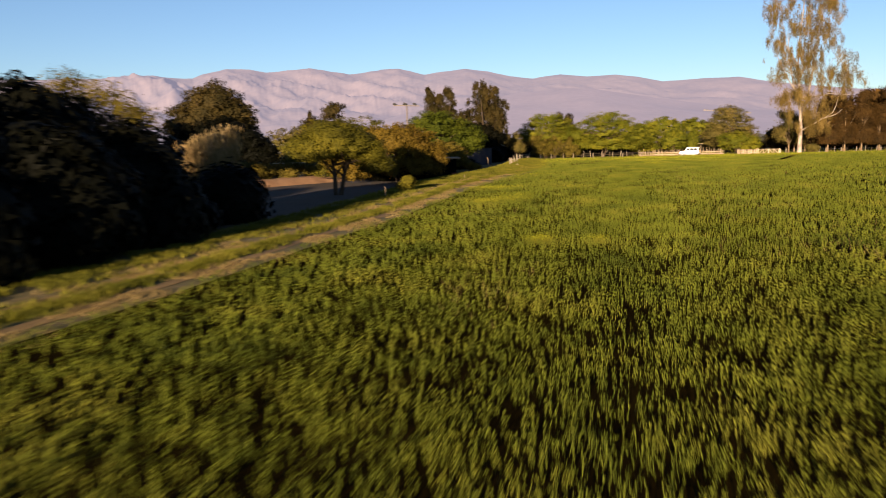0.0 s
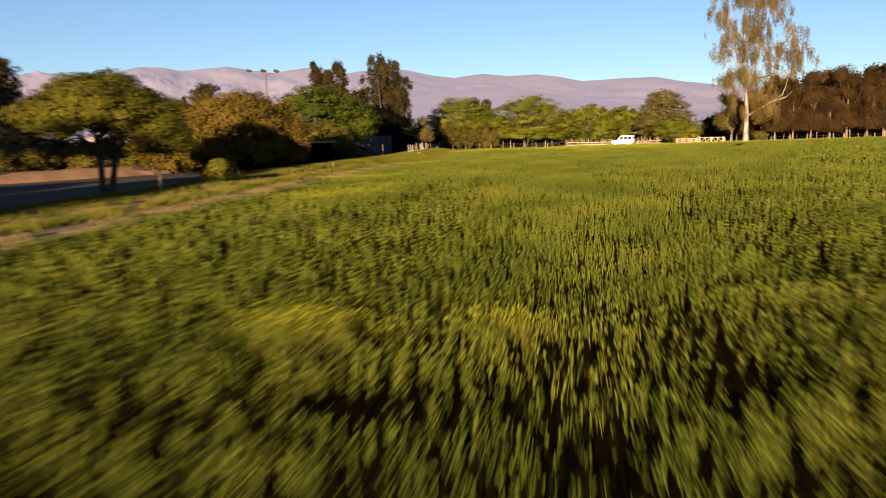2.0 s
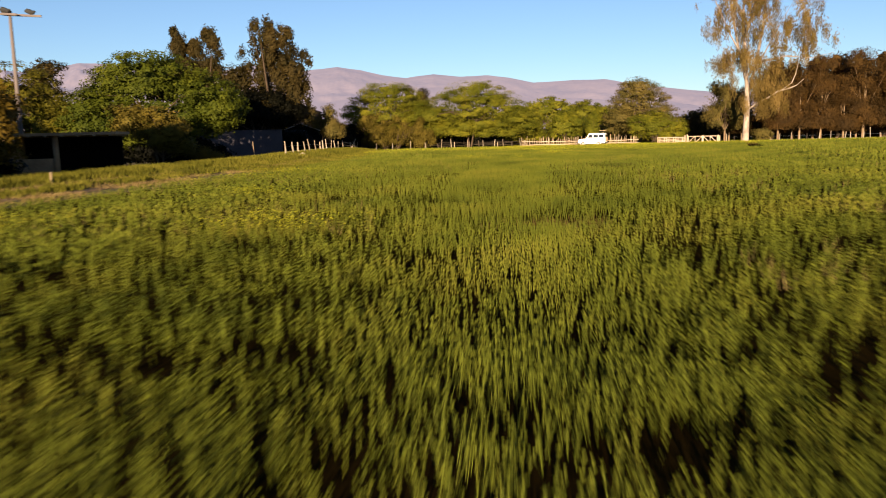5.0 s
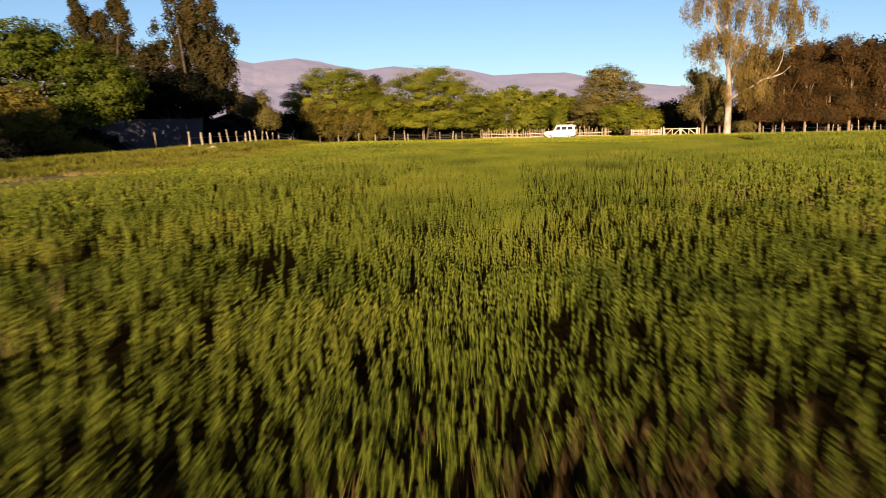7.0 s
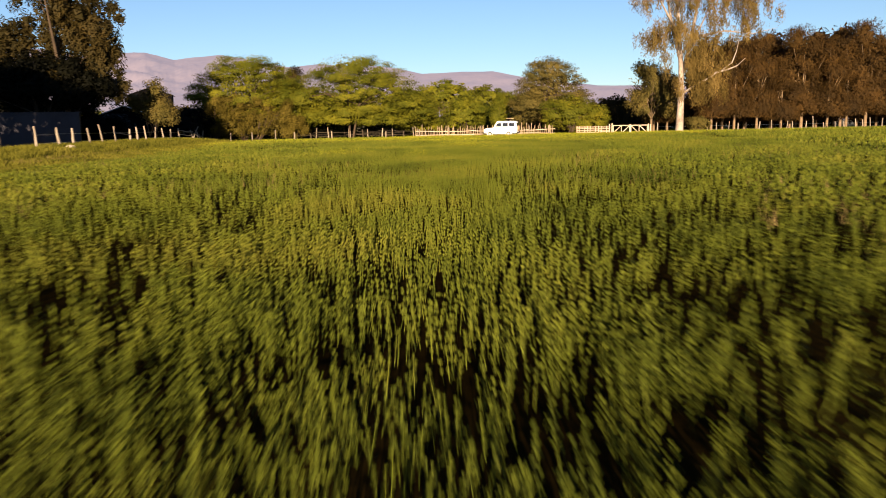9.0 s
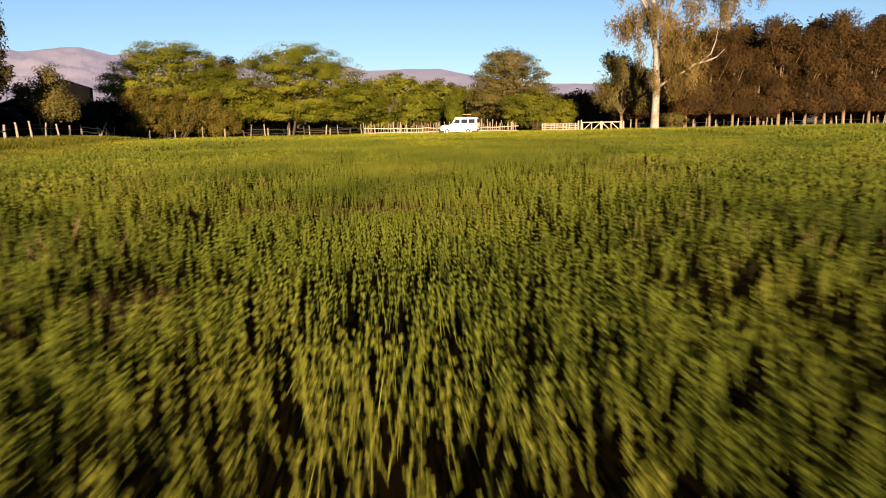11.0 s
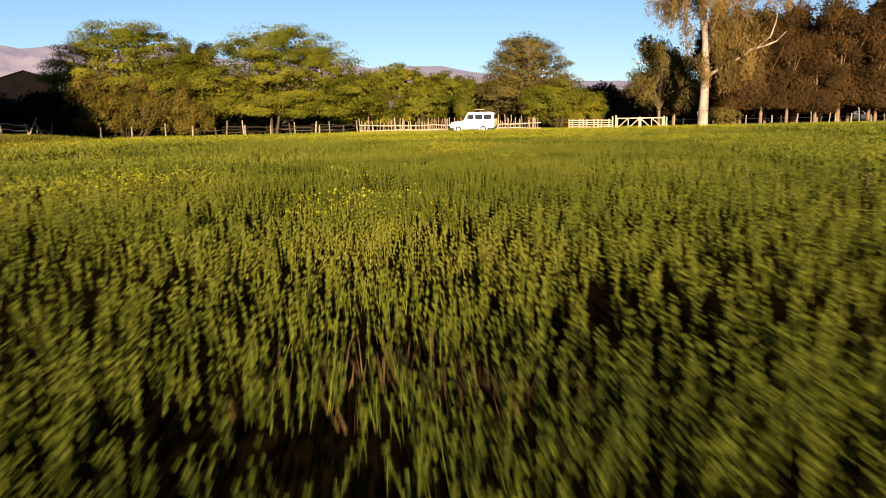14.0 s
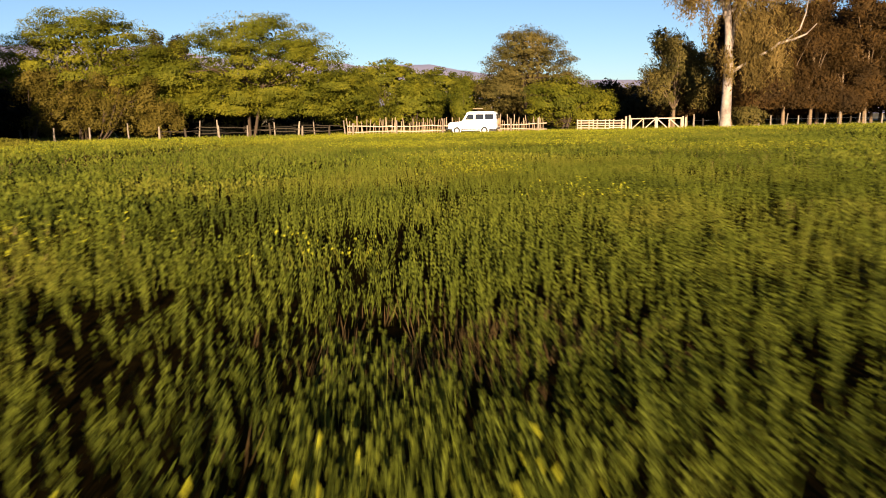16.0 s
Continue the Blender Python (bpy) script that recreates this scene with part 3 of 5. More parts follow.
tree("casuarina_tree", 81.6, 201, [(0, 0, 4.4, 4.3, 3, 2.8), (-0.6, 0, 7.2, 3.3, 2.6, 2.6), (-1.8, 0, 9.6, 1.2, 1.1, 1.8), (0.2, 0, 9.0, 1.3, 1.2, 1.6), (2.2, 0, 7, 2.4, 2, 2.4)], M_OLIVE, M_CBARK, "broad brownish casuarina at the end of the windbreak", 90, 11000, 0.8, 0.8, 0.11, 1, 0.21, 0.2, 3.0, 0.5, 0.5, "casuarina windbreak", seed=29, limbs=24, low=1.8, hang=0.45, fill=0.05)

# ---- trees along the far fence ----
tree("acacia_tree", 22.3, 204, [(0, 0, 6.4, 7.2, 5, 4.2), (0.8, 0, 9.0, 5.8, 4, 2.5), (-3.9, 0, 5.0, 3.4, 3.2, 3.4), (5.2, 0, 4.8, 3.4, 3.2, 3.6), (0, -1, 3.4, 6.5, 3, 1.8), (0, 2, 5.0, 6, 2.5, 2.9), (3, -1.5, 2.9, 4, 2, 1.1)], M_ACACIA, M_BARK, "broad green umbrella-shaped acacia behind the fence", 360, 60000, 0.92, 0.36, 0.088, 3, 0.3, inner=0.55, seed=31, core=0.09, long=2.4)
tree("acacia_tree", 36.8, 204, [(0, 0, 6.2, 8.2, 5, 4.4), (0.4, 0, 9.1, 6.0, 4.2, 2.6), (5.8, 0, 6.2, 4.8, 3.6, 3.6), (8.6, 0, 4.2, 3.4, 3.0, 3.0), (-6.0, 0, 5.2, 4.0, 3.4, 3.6), (1, -1, 3.4, 8.0, 3, 1.7), (0, 2, 5.0, 7, 2.5, 2.9), (4, -1.5, 2.8, 4.5, 2, 1.0), (-3, -1.5, 2.9, 4.5, 2, 1.0)], M_ACACIA, M_BARK, "wide spreading green acacia over the corral rails", 400, 66000, 0.92, 0.36, 0.088, 4, 0.32, inner=0.55, seed=32, core=0.09, long=2.4)
tree("bush", 18.2, 200.6, ragged([(0, 0, 2.9, 3.0, 2, 3.1), (3.0, 0, 2.7, 2.8, 2, 3.0)], 26, 6), M_BROWN, M_BARK, "tall olive-brown bush at the field corner", 150, 15000, 0.6, 0.9, 0.1, 5, 0.2, category="bush", long=2.2, seed=33, fork=0.15)
tree("bush", 23.6, 200.4, ragged([(0, 0, 2.8, 3.0, 1.8, 2.9), (3.0, 0.4, 2.4, 2.6, 1.6, 2.4), (5.4, 0.8, 1.5, 1.8, 1.4, 1.4)], 30, 7), M_BROWN, M_BARK, "dense brownish bush below the acacia", 160, 15000, 0.6, 0.9, 0.1, 5, 0.2, category="bush", long=2.2, seed=34, fork=0.15)
tree("acacia_tree", 73.0, 219, [(0, 0, 7.2, 6.4, 5, 5.0), (-0.4, 0, 10.2, 4.4, 4, 2.8), (-4, 0, 5.0, 3.4, 3, 3.4), (4.4, 0, 5.0, 3.4, 3, 3.4)], M_OLIVE, M_BARK, "rounded olive-brown acacia behind the corral", 300, 30000, 0.75, 0.42, 0.125, 2, 0.34, inner=0.5, seed=35, core=0.08)
tree("bush", 69.4, 203.6, [(0, 0, 3.2, 4.4, 2.4, 2.7), (3.6, 0, 2.6, 3.0, 2, 2.0)], M_ACACIA, M_BARK, "green bushy tree beside the slatted gate", 130, 15000, 0.75, 0.45, 0.13, 4, 0.2, category="bush", seed=36, fork=0.15)
tree("acacia_tree", 62.5, 248, [(0, 0, 7.2, 6.6, 5, 3.4), (-5, 0, 6, 4, 3, 3)], M_ACACIA, M_BARK, "distant green acacia behind the corral", 110, 11000, 1.0, 0.4, 0.24, 2, 0.3, seed=37)
tree("bush", 59.6, 224, [(0, 0, 3.8, 4.2, 3, 3.0)], M_ACACIA, M_BARK, "bright green bushy tree in the corral", 90, 9000, 0.8, 0.5, 0.18, 3, 0.2, category="bush", seed=38, fork=0.2)
tree("bush", 61.9, 214, [(0, 0, 3.4, 1.3, 1.2, 2.6), (0.5, 0, 5.2, 0.8, 0.8, 1.4)], M_ACACIA, M_BARK, "pale thin-leaved bush in the corral", 60, 5000, 0.5, 1.1, 0.11, 2, 0.1, category="bush", long=2.4, seed=39, fork=0.2)
tree("acacia_tree", 76, 262, [(0, 0, 7.0, 6.5, 5, 3.2), (7, 0, 6.2, 5, 4, 3)], M_ACACIA, M_BARK, "distant green acacia behind the windbreak gap", 100, 9000, 1.0, 0.4, 0.25, 2, 0.3, seed=40)
tree("acacia_tree", 53, 236, [(0, 0, 5.2, 5.2, 4, 3.0)], M_ACACIA, M_BARK, "green acacia further back in the corral", 90, 9000, 0.9, 0.4, 0.2, 2, 0.3, seed=41)
tree("poplar_tree", 30.2, 229, [(-1.2, 0, 9, 1.2, 1.2, 3.2), (1.2, 0, 9, 1.1, 1.1, 3)], M_TALL, M_BARK, "slim dark tree top showing over the acacia", 50, 4000, 0.6, 0.9, 0.2, 1, 0.25, seed=42)
tree("olive_tree", 12.84, 178.0, [(0.2, 0, 5.0, 1.2, 1.2, 1.7), (0.3, 0, 3.6, 1.6, 1.4, 1.4), (-1.5, 0, 4.2, 1.1, 1.1, 1.0), (1.3, 0, 3.0, 1.2, 1.1, 1.0)], M_OLIVE, M_BARK, "small olive-green tree behind the post fence", 90, 6000, 0.6, 0.7, 0.13, 3, 0.15, seed=43, fork=0.2, low=2.0)
for i, (bx, by, r, h) in enumerate(((-8, 262, 8, 6), (2, 268, 7, 5), (14, 275, 8, 5.5), (30, 290, 9, 6), (46, 285, 8, 6.5), (88, 290, 9, 6), (-22, 255, 8, 6.5))):
    tree("acacia_tree", bx, by, [(0, 0, h * 0.62, r, 4, h * 0.42)], M_ACACIA, M_BARK, "distant green tree in the belt below the hills", 70, 4500, 1.2, 0.5, 0.34, 1, 0.3, seed=50 + i, group="distant trees")

for i, (bx, by, w, h, mt) in enumerate(((29.0, 210, 5.5, 9.2, M_GREEN), (36.5, 210, 8.5, 8.6, M_GREEN), (74, 225, 6.0, 10.0, M_OLIVE), (65, 234, 5.0, 6.0, M_GREEN), (49, 216, 4.5, 5.6, M_ACACIA), (104, 258, 7.5, 8.0, M_BROWN), (114, 260, 7.5, 8.6, M_BROWN))):
    tree("acacia_tree", bx, by, [(0, 0, h * 0.55, w, 2.6, h * 0.42), (w * 0.3, 0, h * 0.4, w * 0.7, 2.2, h * 0.36), (-w * 0.35, 0, h * 0.4, w * 0.7, 2.2, h * 0.36)], mt, M_BARK, "leafy tree standing behind the front row", 150, 5000, 0.9, 0.4, 0.27, 2, 0.22, inner=0.3, seed=130 + i, group="second row of trees", limbs=8, low=0.8)
UNDER = tree("undergrowth_bush", -6, 226, [(0, 0, 1.9, 4.6, 2, 2.2), (3, 0, 1.6, 3.4, 2, 1.9)], M_TALL, M_BARK, "dark leafy undergrowth behind the far trees", 90, 1600, 0.9, 0.7, 0.46, 4, 0.1, category="bush", group="undergrowth", seed=58, low=0.02, limbs=4, fork=0.1)
for i in range(27):
    ux = 1 + i * 6.4
    c = copy_thing(UNDER, pose(ux, 226 + 3 * math.sin(i * 1.9) + (8 if 40 < ux < 85 else 0), 0, 0, 0, 180 * (i % 2)))
    c.scale = (1, 1, (0.85 + 0.3 * ((i * 7) % 5) / 4) * (0.8 if 40 < ux < 85 else 1.5 if ux > 85 else 1.15))

# ---- trees along the field's left side ----
tree("tall_dark_tree", 6.6, 172, ragged([(0, 0, 6.4, 4.2, 3, 3.6), (0.6, 0, 9.6, 4.0, 3, 3.0), (2.8, 0, 8.0, 2.6, 2.4, 3.2), (-3.2, 0, 9.0, 2.4, 2.2, 3.0), (-1.4, 0, 12, 3.0, 2.4, 3.2), (2.0, 0, 11, 2.8, 2.4, 3.6), (-0.9, 0, 14.6, 1.7, 1.4, 2.6), (1.7, 0, 14.2, 1.2, 1.0, 2.4), (3.4, 0, 5.4, 1.6, 1.4, 2.2), (-4.6, 0, 9.0, 2.0, 1.8, 3.2), (-4.8, 0, 6.0, 2.2, 1.8, 2.6)], 66, 4), M_TALL, M_BARK, "tall dark tree with several ragged upright tops", 420, 24000, 0.55, 1.2, 0.16, 2, 0.4, 0.3, 2.4, 0.4, 0.2, seed=61, low=2.9, hang=0.3)
tree("tall_dark_tree", -2.6, 174, ragged([(0, 0, 6.3, 3.8, 3, 3.6), (-0.4, 0, 9.6, 3.6, 2.4, 2.6), (-2.4, 0, 11.2, 1.9, 1.6, 3.4), (1.2, 0, 11.2, 1.9, 1.6, 3.4), (-2.8, 0, 14.2, 0.7, 0.7, 2.0), (-0.6, 0, 13.8, 0.5, 0.5, 1.6), (1.3, 0, 14.4, 0.7, 0.7, 2.0)], 44, 5), M_TALL, M_BARK, "tall dark tree with thin upright tops", 320, 17000, 0.5, 1.2, 0.16, 2, 0.35, 0.3, 2.4, 0.4, 0.2, seed=62, low=2.9, hang=0.3)
tree("acacia_tree", -2.0, 147, [(0, 0, 5.4, 7.8, 5, 4.4), (-1.4, 0, 8.0, 5.4, 4, 2.8), (4.4, 0, 5.2, 3.6, 3.4, 2.5), (-5.8, 0, 4.0, 4.2, 3, 3.6), (-1.5, -2, 3.2, 5.0, 2.6, 1.8)], M_GREEN, M_BARK, "large bright green acacia with a dense low crown", 440, 42000, 0.85, 0.4, 0.15, 3, 0.34, inner=0.55, seed=63, core=0.08)
tree("bush", -0.4, 136.5, [(0, 0, 3.4, 2.4, 1.8, 1.7), (1.0, 0, 2.0, 1.7, 1.4, 1.2), (-2.2, 0, 3.8, 2.0, 1.8, 1.5)], M_BROWN, M_BARK, "brownish drooping bush below the big acacia", 60, 7000, 0.6, 0.6, 0.14, 4, 0.15, category="bush", seed=64, fork=0.15)
tree("acacia_tree", -7.3, 107.5, [(0, 0, 4.4, 6.2, 4.2, 3.2), (0.2, 0, 5.6, 4.2, 3.4, 1.9), (4.2, 0, 2.9, 2.6, 2.4, 2.2), (-5.0, 0, 3.4, 3.6, 2.8, 2.8), (-5.5, -1.5, 1.8, 2.6, 2, 1.7), (-7.6, -1.0, 2.4, 2.0, 1.8, 1.9), (0, -2, 2.2, 5.0, 1.6, 1.4)], M_ORANGE, M_BARK, "rusty orange-brown tree with a dry drooping crown", 300, 30000, 0.7, 0.6, 0.14, 3, 0.26, seed=65, droop=0.5, long=2.4, hang=0.45)
tree("acacia_tree", -11.6, 83.2, [(-0.2, 0, 5.2, 3.8, 3.6, 2.0), (0.1, 0, 6.1, 3.1, 2.9, 1.3), (2.8, 0.4, 4.5, 1.9, 2.0, 1.5), (-3.0, 0, 4.8, 1.8, 2.0, 1.5), (3.7, 0.6, 3.2, 1.5, 1.8, 1.2)], M_DRYACACIA, M_BARK, "rounded olive-yellow acacia on a dark forked trunk", 260, 34000, 0.8, 0.4, 0.135, 2, 0.34, seed=66, fork=0.3, low=1.5)
tree("dark_tree", -29.8, 100, [(0.2, 0, 8.0, 4.2, 4.0, 3.0), (0.6, 0, 10.6, 3.6, 3, 2.4), (3.2, 0, 8.4, 2.8, 2.6, 2.6), (-2.8, 0, 7.6, 2.6, 3, 2.8)], M_TALL, M_BARK, "large dark olive tree beyond the farmyard", 300, 24000, 0.85, 0.5, 0.2, 2, 0.4, seed=67, low=3.6, core=0.09)
# the shaded lower half of the tree above, given as a near-black crown
tree("dark_tree", -27.2, 96.5, [(0, 0, 6.0, 3.6, 2.2, 2.7), (3.2, 0, 5.2, 2.6, 2.0, 2.1), (-3.6, 0, 5.6, 3.0, 2.0, 2.6), (5.2, 0, 4.3, 1.5, 1.5, 1.3)], M_SHADELEAF, M_BARK, "near-black tree standing in for the dark tree's shaded half", 180, 12000, 0.75, 0.5, 0.22, 3, 0.16, seed=68, low=2.7, core=0.14)
# scrub added to close a pale gap, its shade put into the leaf colour
tree("dark_bush", -37.0, 126, [(0, 0, 2.2, 6.0, 2, 2.6), (6.5, 0.5, 1.8, 4.6, 2, 2.2), (-6, 0, 2.2, 4, 2, 2.4)], M_SHADELEAF, M_BARK, "low scrub behind the yard fence, shade put into its leaves", 140, 9000, 0.8, 0.7, 0.3, 4, 0.15, category="bush", seed=76, low=0.3, fork=0.15)
tree("bush", 2.6, 139.0, [(0, 0, 0.9, 1.2, 0.8, 0.8), (1.2, 0, 0.6, 0.9, 0.7, 0.6)], M_ORANGE, M_BARK, "dry reddish-brown bush at the edge of the shade", 40, 1600, 0.5, 0.6, 0.12, 4, 0.05, category="bush", seed=77, low=0.02, limbs=10)
tree("bush", -4.6, 83.0, [(0, 0, 0.8, 0.7, 0.7, 0.85), (0.2, 0, 1.3, 0.45, 0.45, 0.4)], M_DRYACACIA, M_BARK, "small olive-yellow bush at the track's side", 26, 2600, 0.4, 0.7, 0.11, 4, 0.06, category="bush", seed=69, low=0.05, limbs=6)
tree("dark_conifer", -41.5, 230, [(0, 0, 6, 3.2, 3, 4), (0, 0, 10.5, 1.8, 1.8, 3.2), (0, 0, 13.4, 0.7, 0.7, 1.6)], M_TALL, M_BARK, "distant dark conifer against the hills", 70, 5000, 0.7, 0.7, 0.26, 1, 0.3, seed=70)
tree("dark_tree", -31, 200, [(0, 0, 8, 5, 4, 5), (1, 0, 13.2, 3, 3, 2.2), (-5, 0, 7, 4, 4, 5)], M_TALL, M_BARK, "dark spreading tree far behind the shed", 110, 9000, 0.9, 0.6, 0.24, 2, 0.4, seed=72)
tree("acacia_tree", -15.6, 108.5, [(0, 0, 4.0, 2.4, 2.2, 2.2), (1.8, 0, 2.4, 2.0, 1.8, 1.9), (-1.2, 0, 2.2, 1.8, 1.6, 1.7)], M_DRYACACIA, M_BARK, "olive-yellow tree leaning against the orange one", 110, 12000, 0.7, 0.5, 0.13, 3, 0.18, seed=78, low=0.8)
tree("acacia_tree", -16.5, 150, [(0, 0, 5.4, 5.5, 4, 4.6), (-4, 0, 6, 4, 4, 4), (-8, 0, 5.6, 4.4, 4, 4.2)], M_DRYACACIA, M_BARK, "olive tree behind the mud shed", 150, 15000, 0.9, 0.5, 0.19, 2, 0.3, seed=73)
tree("acacia_tree", -20, 178, [(0, 0, 4.6, 8, 4, 3.8)], M_ACACIA, M_BARK, "green tree behind the farmyard", 90, 7000, 1.0, 0.5, 0.22, 2, 0.3, seed=74)
tree("acacia_tree", -32, 165, [(0, 0, 5, 8, 4, 4)], M_OLIVE, M_BARK, "dark green tree behind the farmyard", 90, 7000, 1.0, 0.5, 0.22, 2, 0.3, seed=75)

# bushes filling in deep shade below the trees, painted as near-black leaves
for i, (bx, by, w, h, mt) in enumerate(((-3, 186, 4.5, 8.0, M_SHADELEAF), (2.6, 184.5, 4.5, 8.0, M_SHADELEAF), (13.0, 195.5, 3.4, 3.4, M_SHADELEAF), (16.0, 200.5, 2.2, 4.6, M_SHADELEAF), (7.5, 183.5, 3.0, 3.0, M_SHADELEAF), (-6.5, 109.5, 4.6, 2.0, M_SHADELEAF), (-9.5, 182, 4.5, 5.0, M_SHADELEAF), (-9.5, 162, 3.6, 4.4, M_SHADELEAF), (-1.5, 146, 5.0, 2.6, M_SHADELEAF), (-22, 127, 5.0, 3.4, M_SHADELEAF), (-14, 125, 5.0, 3.4, M_SHADELEAF), (-9, 122, 3.6, 2.6, M_SHADELEAF), (40.8, 208.6, 3.2, 1.1, M_SHADELEAF), (33, 208.4, 3.0, 1.0, M_SHADELEAF))):
    tree("dark_bush", bx, by, [(0, 0, h * 0.5, w, 1.8, h * 0.52), (w * 0.4, 0, h * 0.35, w * 0.7, 1.6, h * 0.4)], mt, M_BARK, "bush with the shade below the trees put into its leaves", 90, 6500, 0.8, 0.7, 0.24, 3, 0.12, category="bush", group="shaded bushes", seed=110 + i, low=0.02, fork=0.15, limbs=6)
# stands in for the tall trees' lower crowns, which lie in shade
tree("dark_tree", 4.8, 170.2, [(0, 0, 6.0, 3.6, 1.8, 2.8), (3.0, 0, 5.6, 2.6, 1.6, 2.4), (-4.5, 0, 5.8, 2.8, 1.6, 2.6)], M_SHADELEAF, M_BARK, "near-black tree standing in for the tall trees' shaded lower crowns", 120, 9000, 0.8, 0.7, 0.22, 2, 0.2, seed=117, low=3.4)
SCRUB = tree("scrub_bush", -17.5, 119.5, [(0, 0, 0.9, 2.0, 1.2, 1.0), (1.6, 0.3, 0.7, 1.4, 1.0, 0.8)], M_BROWN, M_BARK, "dry brown scrub beside the farmyard fence", 60, 3200, 0.45, 0.7, 0.11, 4, 0.05, category="bush", group="yard scrub", seed=120, low=0.02, fork=0.15, limbs=8)
for i, (bx, by, s) in enumerate(((-28.5, 114, 1.3), (-25.6, 112.5, 1.0), (-32, 115, 1.3), (-36.5, 114, 1.2), (-16.8, 117.5, 1.0), (-13.2, 119, 1.25), (-19, 122, 1.6), (-25, 124, 1.7), (-21.8, 108.5, 1.2), (-25, 106, 1.1), (-28.5, 104, 1.3), (-31.5, 101, 1.2), (-19.4, 111, 1.0), (-9.5, 113, 1.2))):
    cc = copy_thing(SCRUB, pose(bx, by, 0.8 if bx < -16 else 0, 0, 0, i * 67))
    cc.scale = (s, s, s)

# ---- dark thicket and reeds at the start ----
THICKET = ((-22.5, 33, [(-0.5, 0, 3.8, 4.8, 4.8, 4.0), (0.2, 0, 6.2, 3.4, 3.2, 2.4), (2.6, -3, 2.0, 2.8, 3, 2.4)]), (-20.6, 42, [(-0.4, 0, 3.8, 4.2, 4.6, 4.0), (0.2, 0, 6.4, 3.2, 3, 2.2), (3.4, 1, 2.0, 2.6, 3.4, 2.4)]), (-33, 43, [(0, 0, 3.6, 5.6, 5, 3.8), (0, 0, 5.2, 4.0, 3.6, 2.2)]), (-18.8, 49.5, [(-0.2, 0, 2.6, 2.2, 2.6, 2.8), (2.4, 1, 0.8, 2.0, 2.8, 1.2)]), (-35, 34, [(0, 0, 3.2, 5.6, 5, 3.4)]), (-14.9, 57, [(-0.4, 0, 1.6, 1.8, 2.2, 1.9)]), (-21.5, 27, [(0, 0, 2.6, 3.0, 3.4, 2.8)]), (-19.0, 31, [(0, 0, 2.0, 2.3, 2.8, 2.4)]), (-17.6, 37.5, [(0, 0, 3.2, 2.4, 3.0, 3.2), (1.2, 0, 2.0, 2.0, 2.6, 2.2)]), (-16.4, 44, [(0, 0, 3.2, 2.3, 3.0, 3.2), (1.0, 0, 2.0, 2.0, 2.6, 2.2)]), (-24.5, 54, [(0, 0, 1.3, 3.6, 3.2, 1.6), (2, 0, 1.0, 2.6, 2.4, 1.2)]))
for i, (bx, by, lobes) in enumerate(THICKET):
    tree("thicket_tree", bx, by, lobes, M_SHADELEAF, M_BARK, "dense dark tree of the thicket beside the track", 200, 7000, 1.0, 0.7, 0.38, 3, 0.25, seed=80 + i, group="thicket trees", low=0.02, fork=0.15)
tree("wispy_tree", -18.6, 45, [(0.4, 0, 7.6, 2.0, 1.6, 1.5), (-1.8, 0, 8.4, 1.8, 1.6, 1.4), (2.2, 0, 6.6, 1.3, 1.2, 1.4), (-3.6, 0, 7.6, 1.8, 1.4, 1.8)], M_BROWN, M_BARK, "wispy brown tree top catching the sun over the thicket", 130, 5200, 0.6, 0.5, 0.085, 3, 0.2, fork=0.4, long=2.4, droop=0.5, inner=0.3, seed=79, limbs=40)
# unseen trees added to block the sun from the thicket and farmyard
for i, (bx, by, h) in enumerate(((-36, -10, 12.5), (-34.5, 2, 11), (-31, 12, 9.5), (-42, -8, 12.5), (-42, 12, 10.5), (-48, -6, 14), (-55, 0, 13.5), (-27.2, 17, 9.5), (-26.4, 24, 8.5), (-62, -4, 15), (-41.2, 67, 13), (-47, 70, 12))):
    tree("thicket_tree", bx, by, [(0, 0, h * 0.5, 4.4, 4.4, h * 0.5), (0, 0, h * 0.25, 4.2, 4.2, h * 0.3)], M_SHADELEAF, M_BARK, "leafy tree out of view, added to cast shade", 150, 3000, 1.3, 0.7, 0.7, 2, 0.3, seed=90 + i, group="thicket trees")
rng = np.random.default_rng(95)


def reed_blades(P):
    """Narrow plume hairs standing nearly upright."""
    k = len(P)
    up = unit(rng.normal(size=(k, 3)) * 0.22 + np.array([0, 0, 1.0]))
    sd = unit(np.cross(up, rng.normal(size=(k, 3))))
    s = rng.uniform(0.2, 0.5, (k, 1))
    return np.stack([P - up * s * 0.5, P + sd * s * 0.09, P + up * s * 0.5, P - sd * s * 0.09], 1)


REED = thing("reed_clump", -18.8, 63, 0, 0, "tall clump of dry pale reeds with feathery tops", "reeds")
n = 2600
base = np.c_[rng.uniform(-2.9, 2.2, n), rng.normal(size=n) * 0.7]
lean = base * np.array([0.12, 0.2]) + rng.normal(size=(n, 2)) * 0.3
H = (5.2 + 0.34 * base[:, 0]) * rng.uniform(0.62, 1.2, n)
side = unit(rng.normal(size=(n, 3)) * np.array([1, 1, 0.05]))
lo, hi = np.c_[base, np.zeros(n)], np.c_[base + lean, H]
w = rng.uniform(0.02, 0.045, (n, 1))
quads("stalk", np.stack([lo - side * w, lo + side * w, hi + side * w * 0.4, hi - side * w * 0.4], 1), M_STRAW, REED)
k = rng.integers(0, n, 13000)
P = hi[k] - np.c_[lean[k] * 0.25, np.ones(13000)] * rng.uniform(0, 2.2, (13000, 1)) + rng.normal(size=(13000, 3)) * 0.08
quads("plume", reed_blades(P), M_REED, REED)

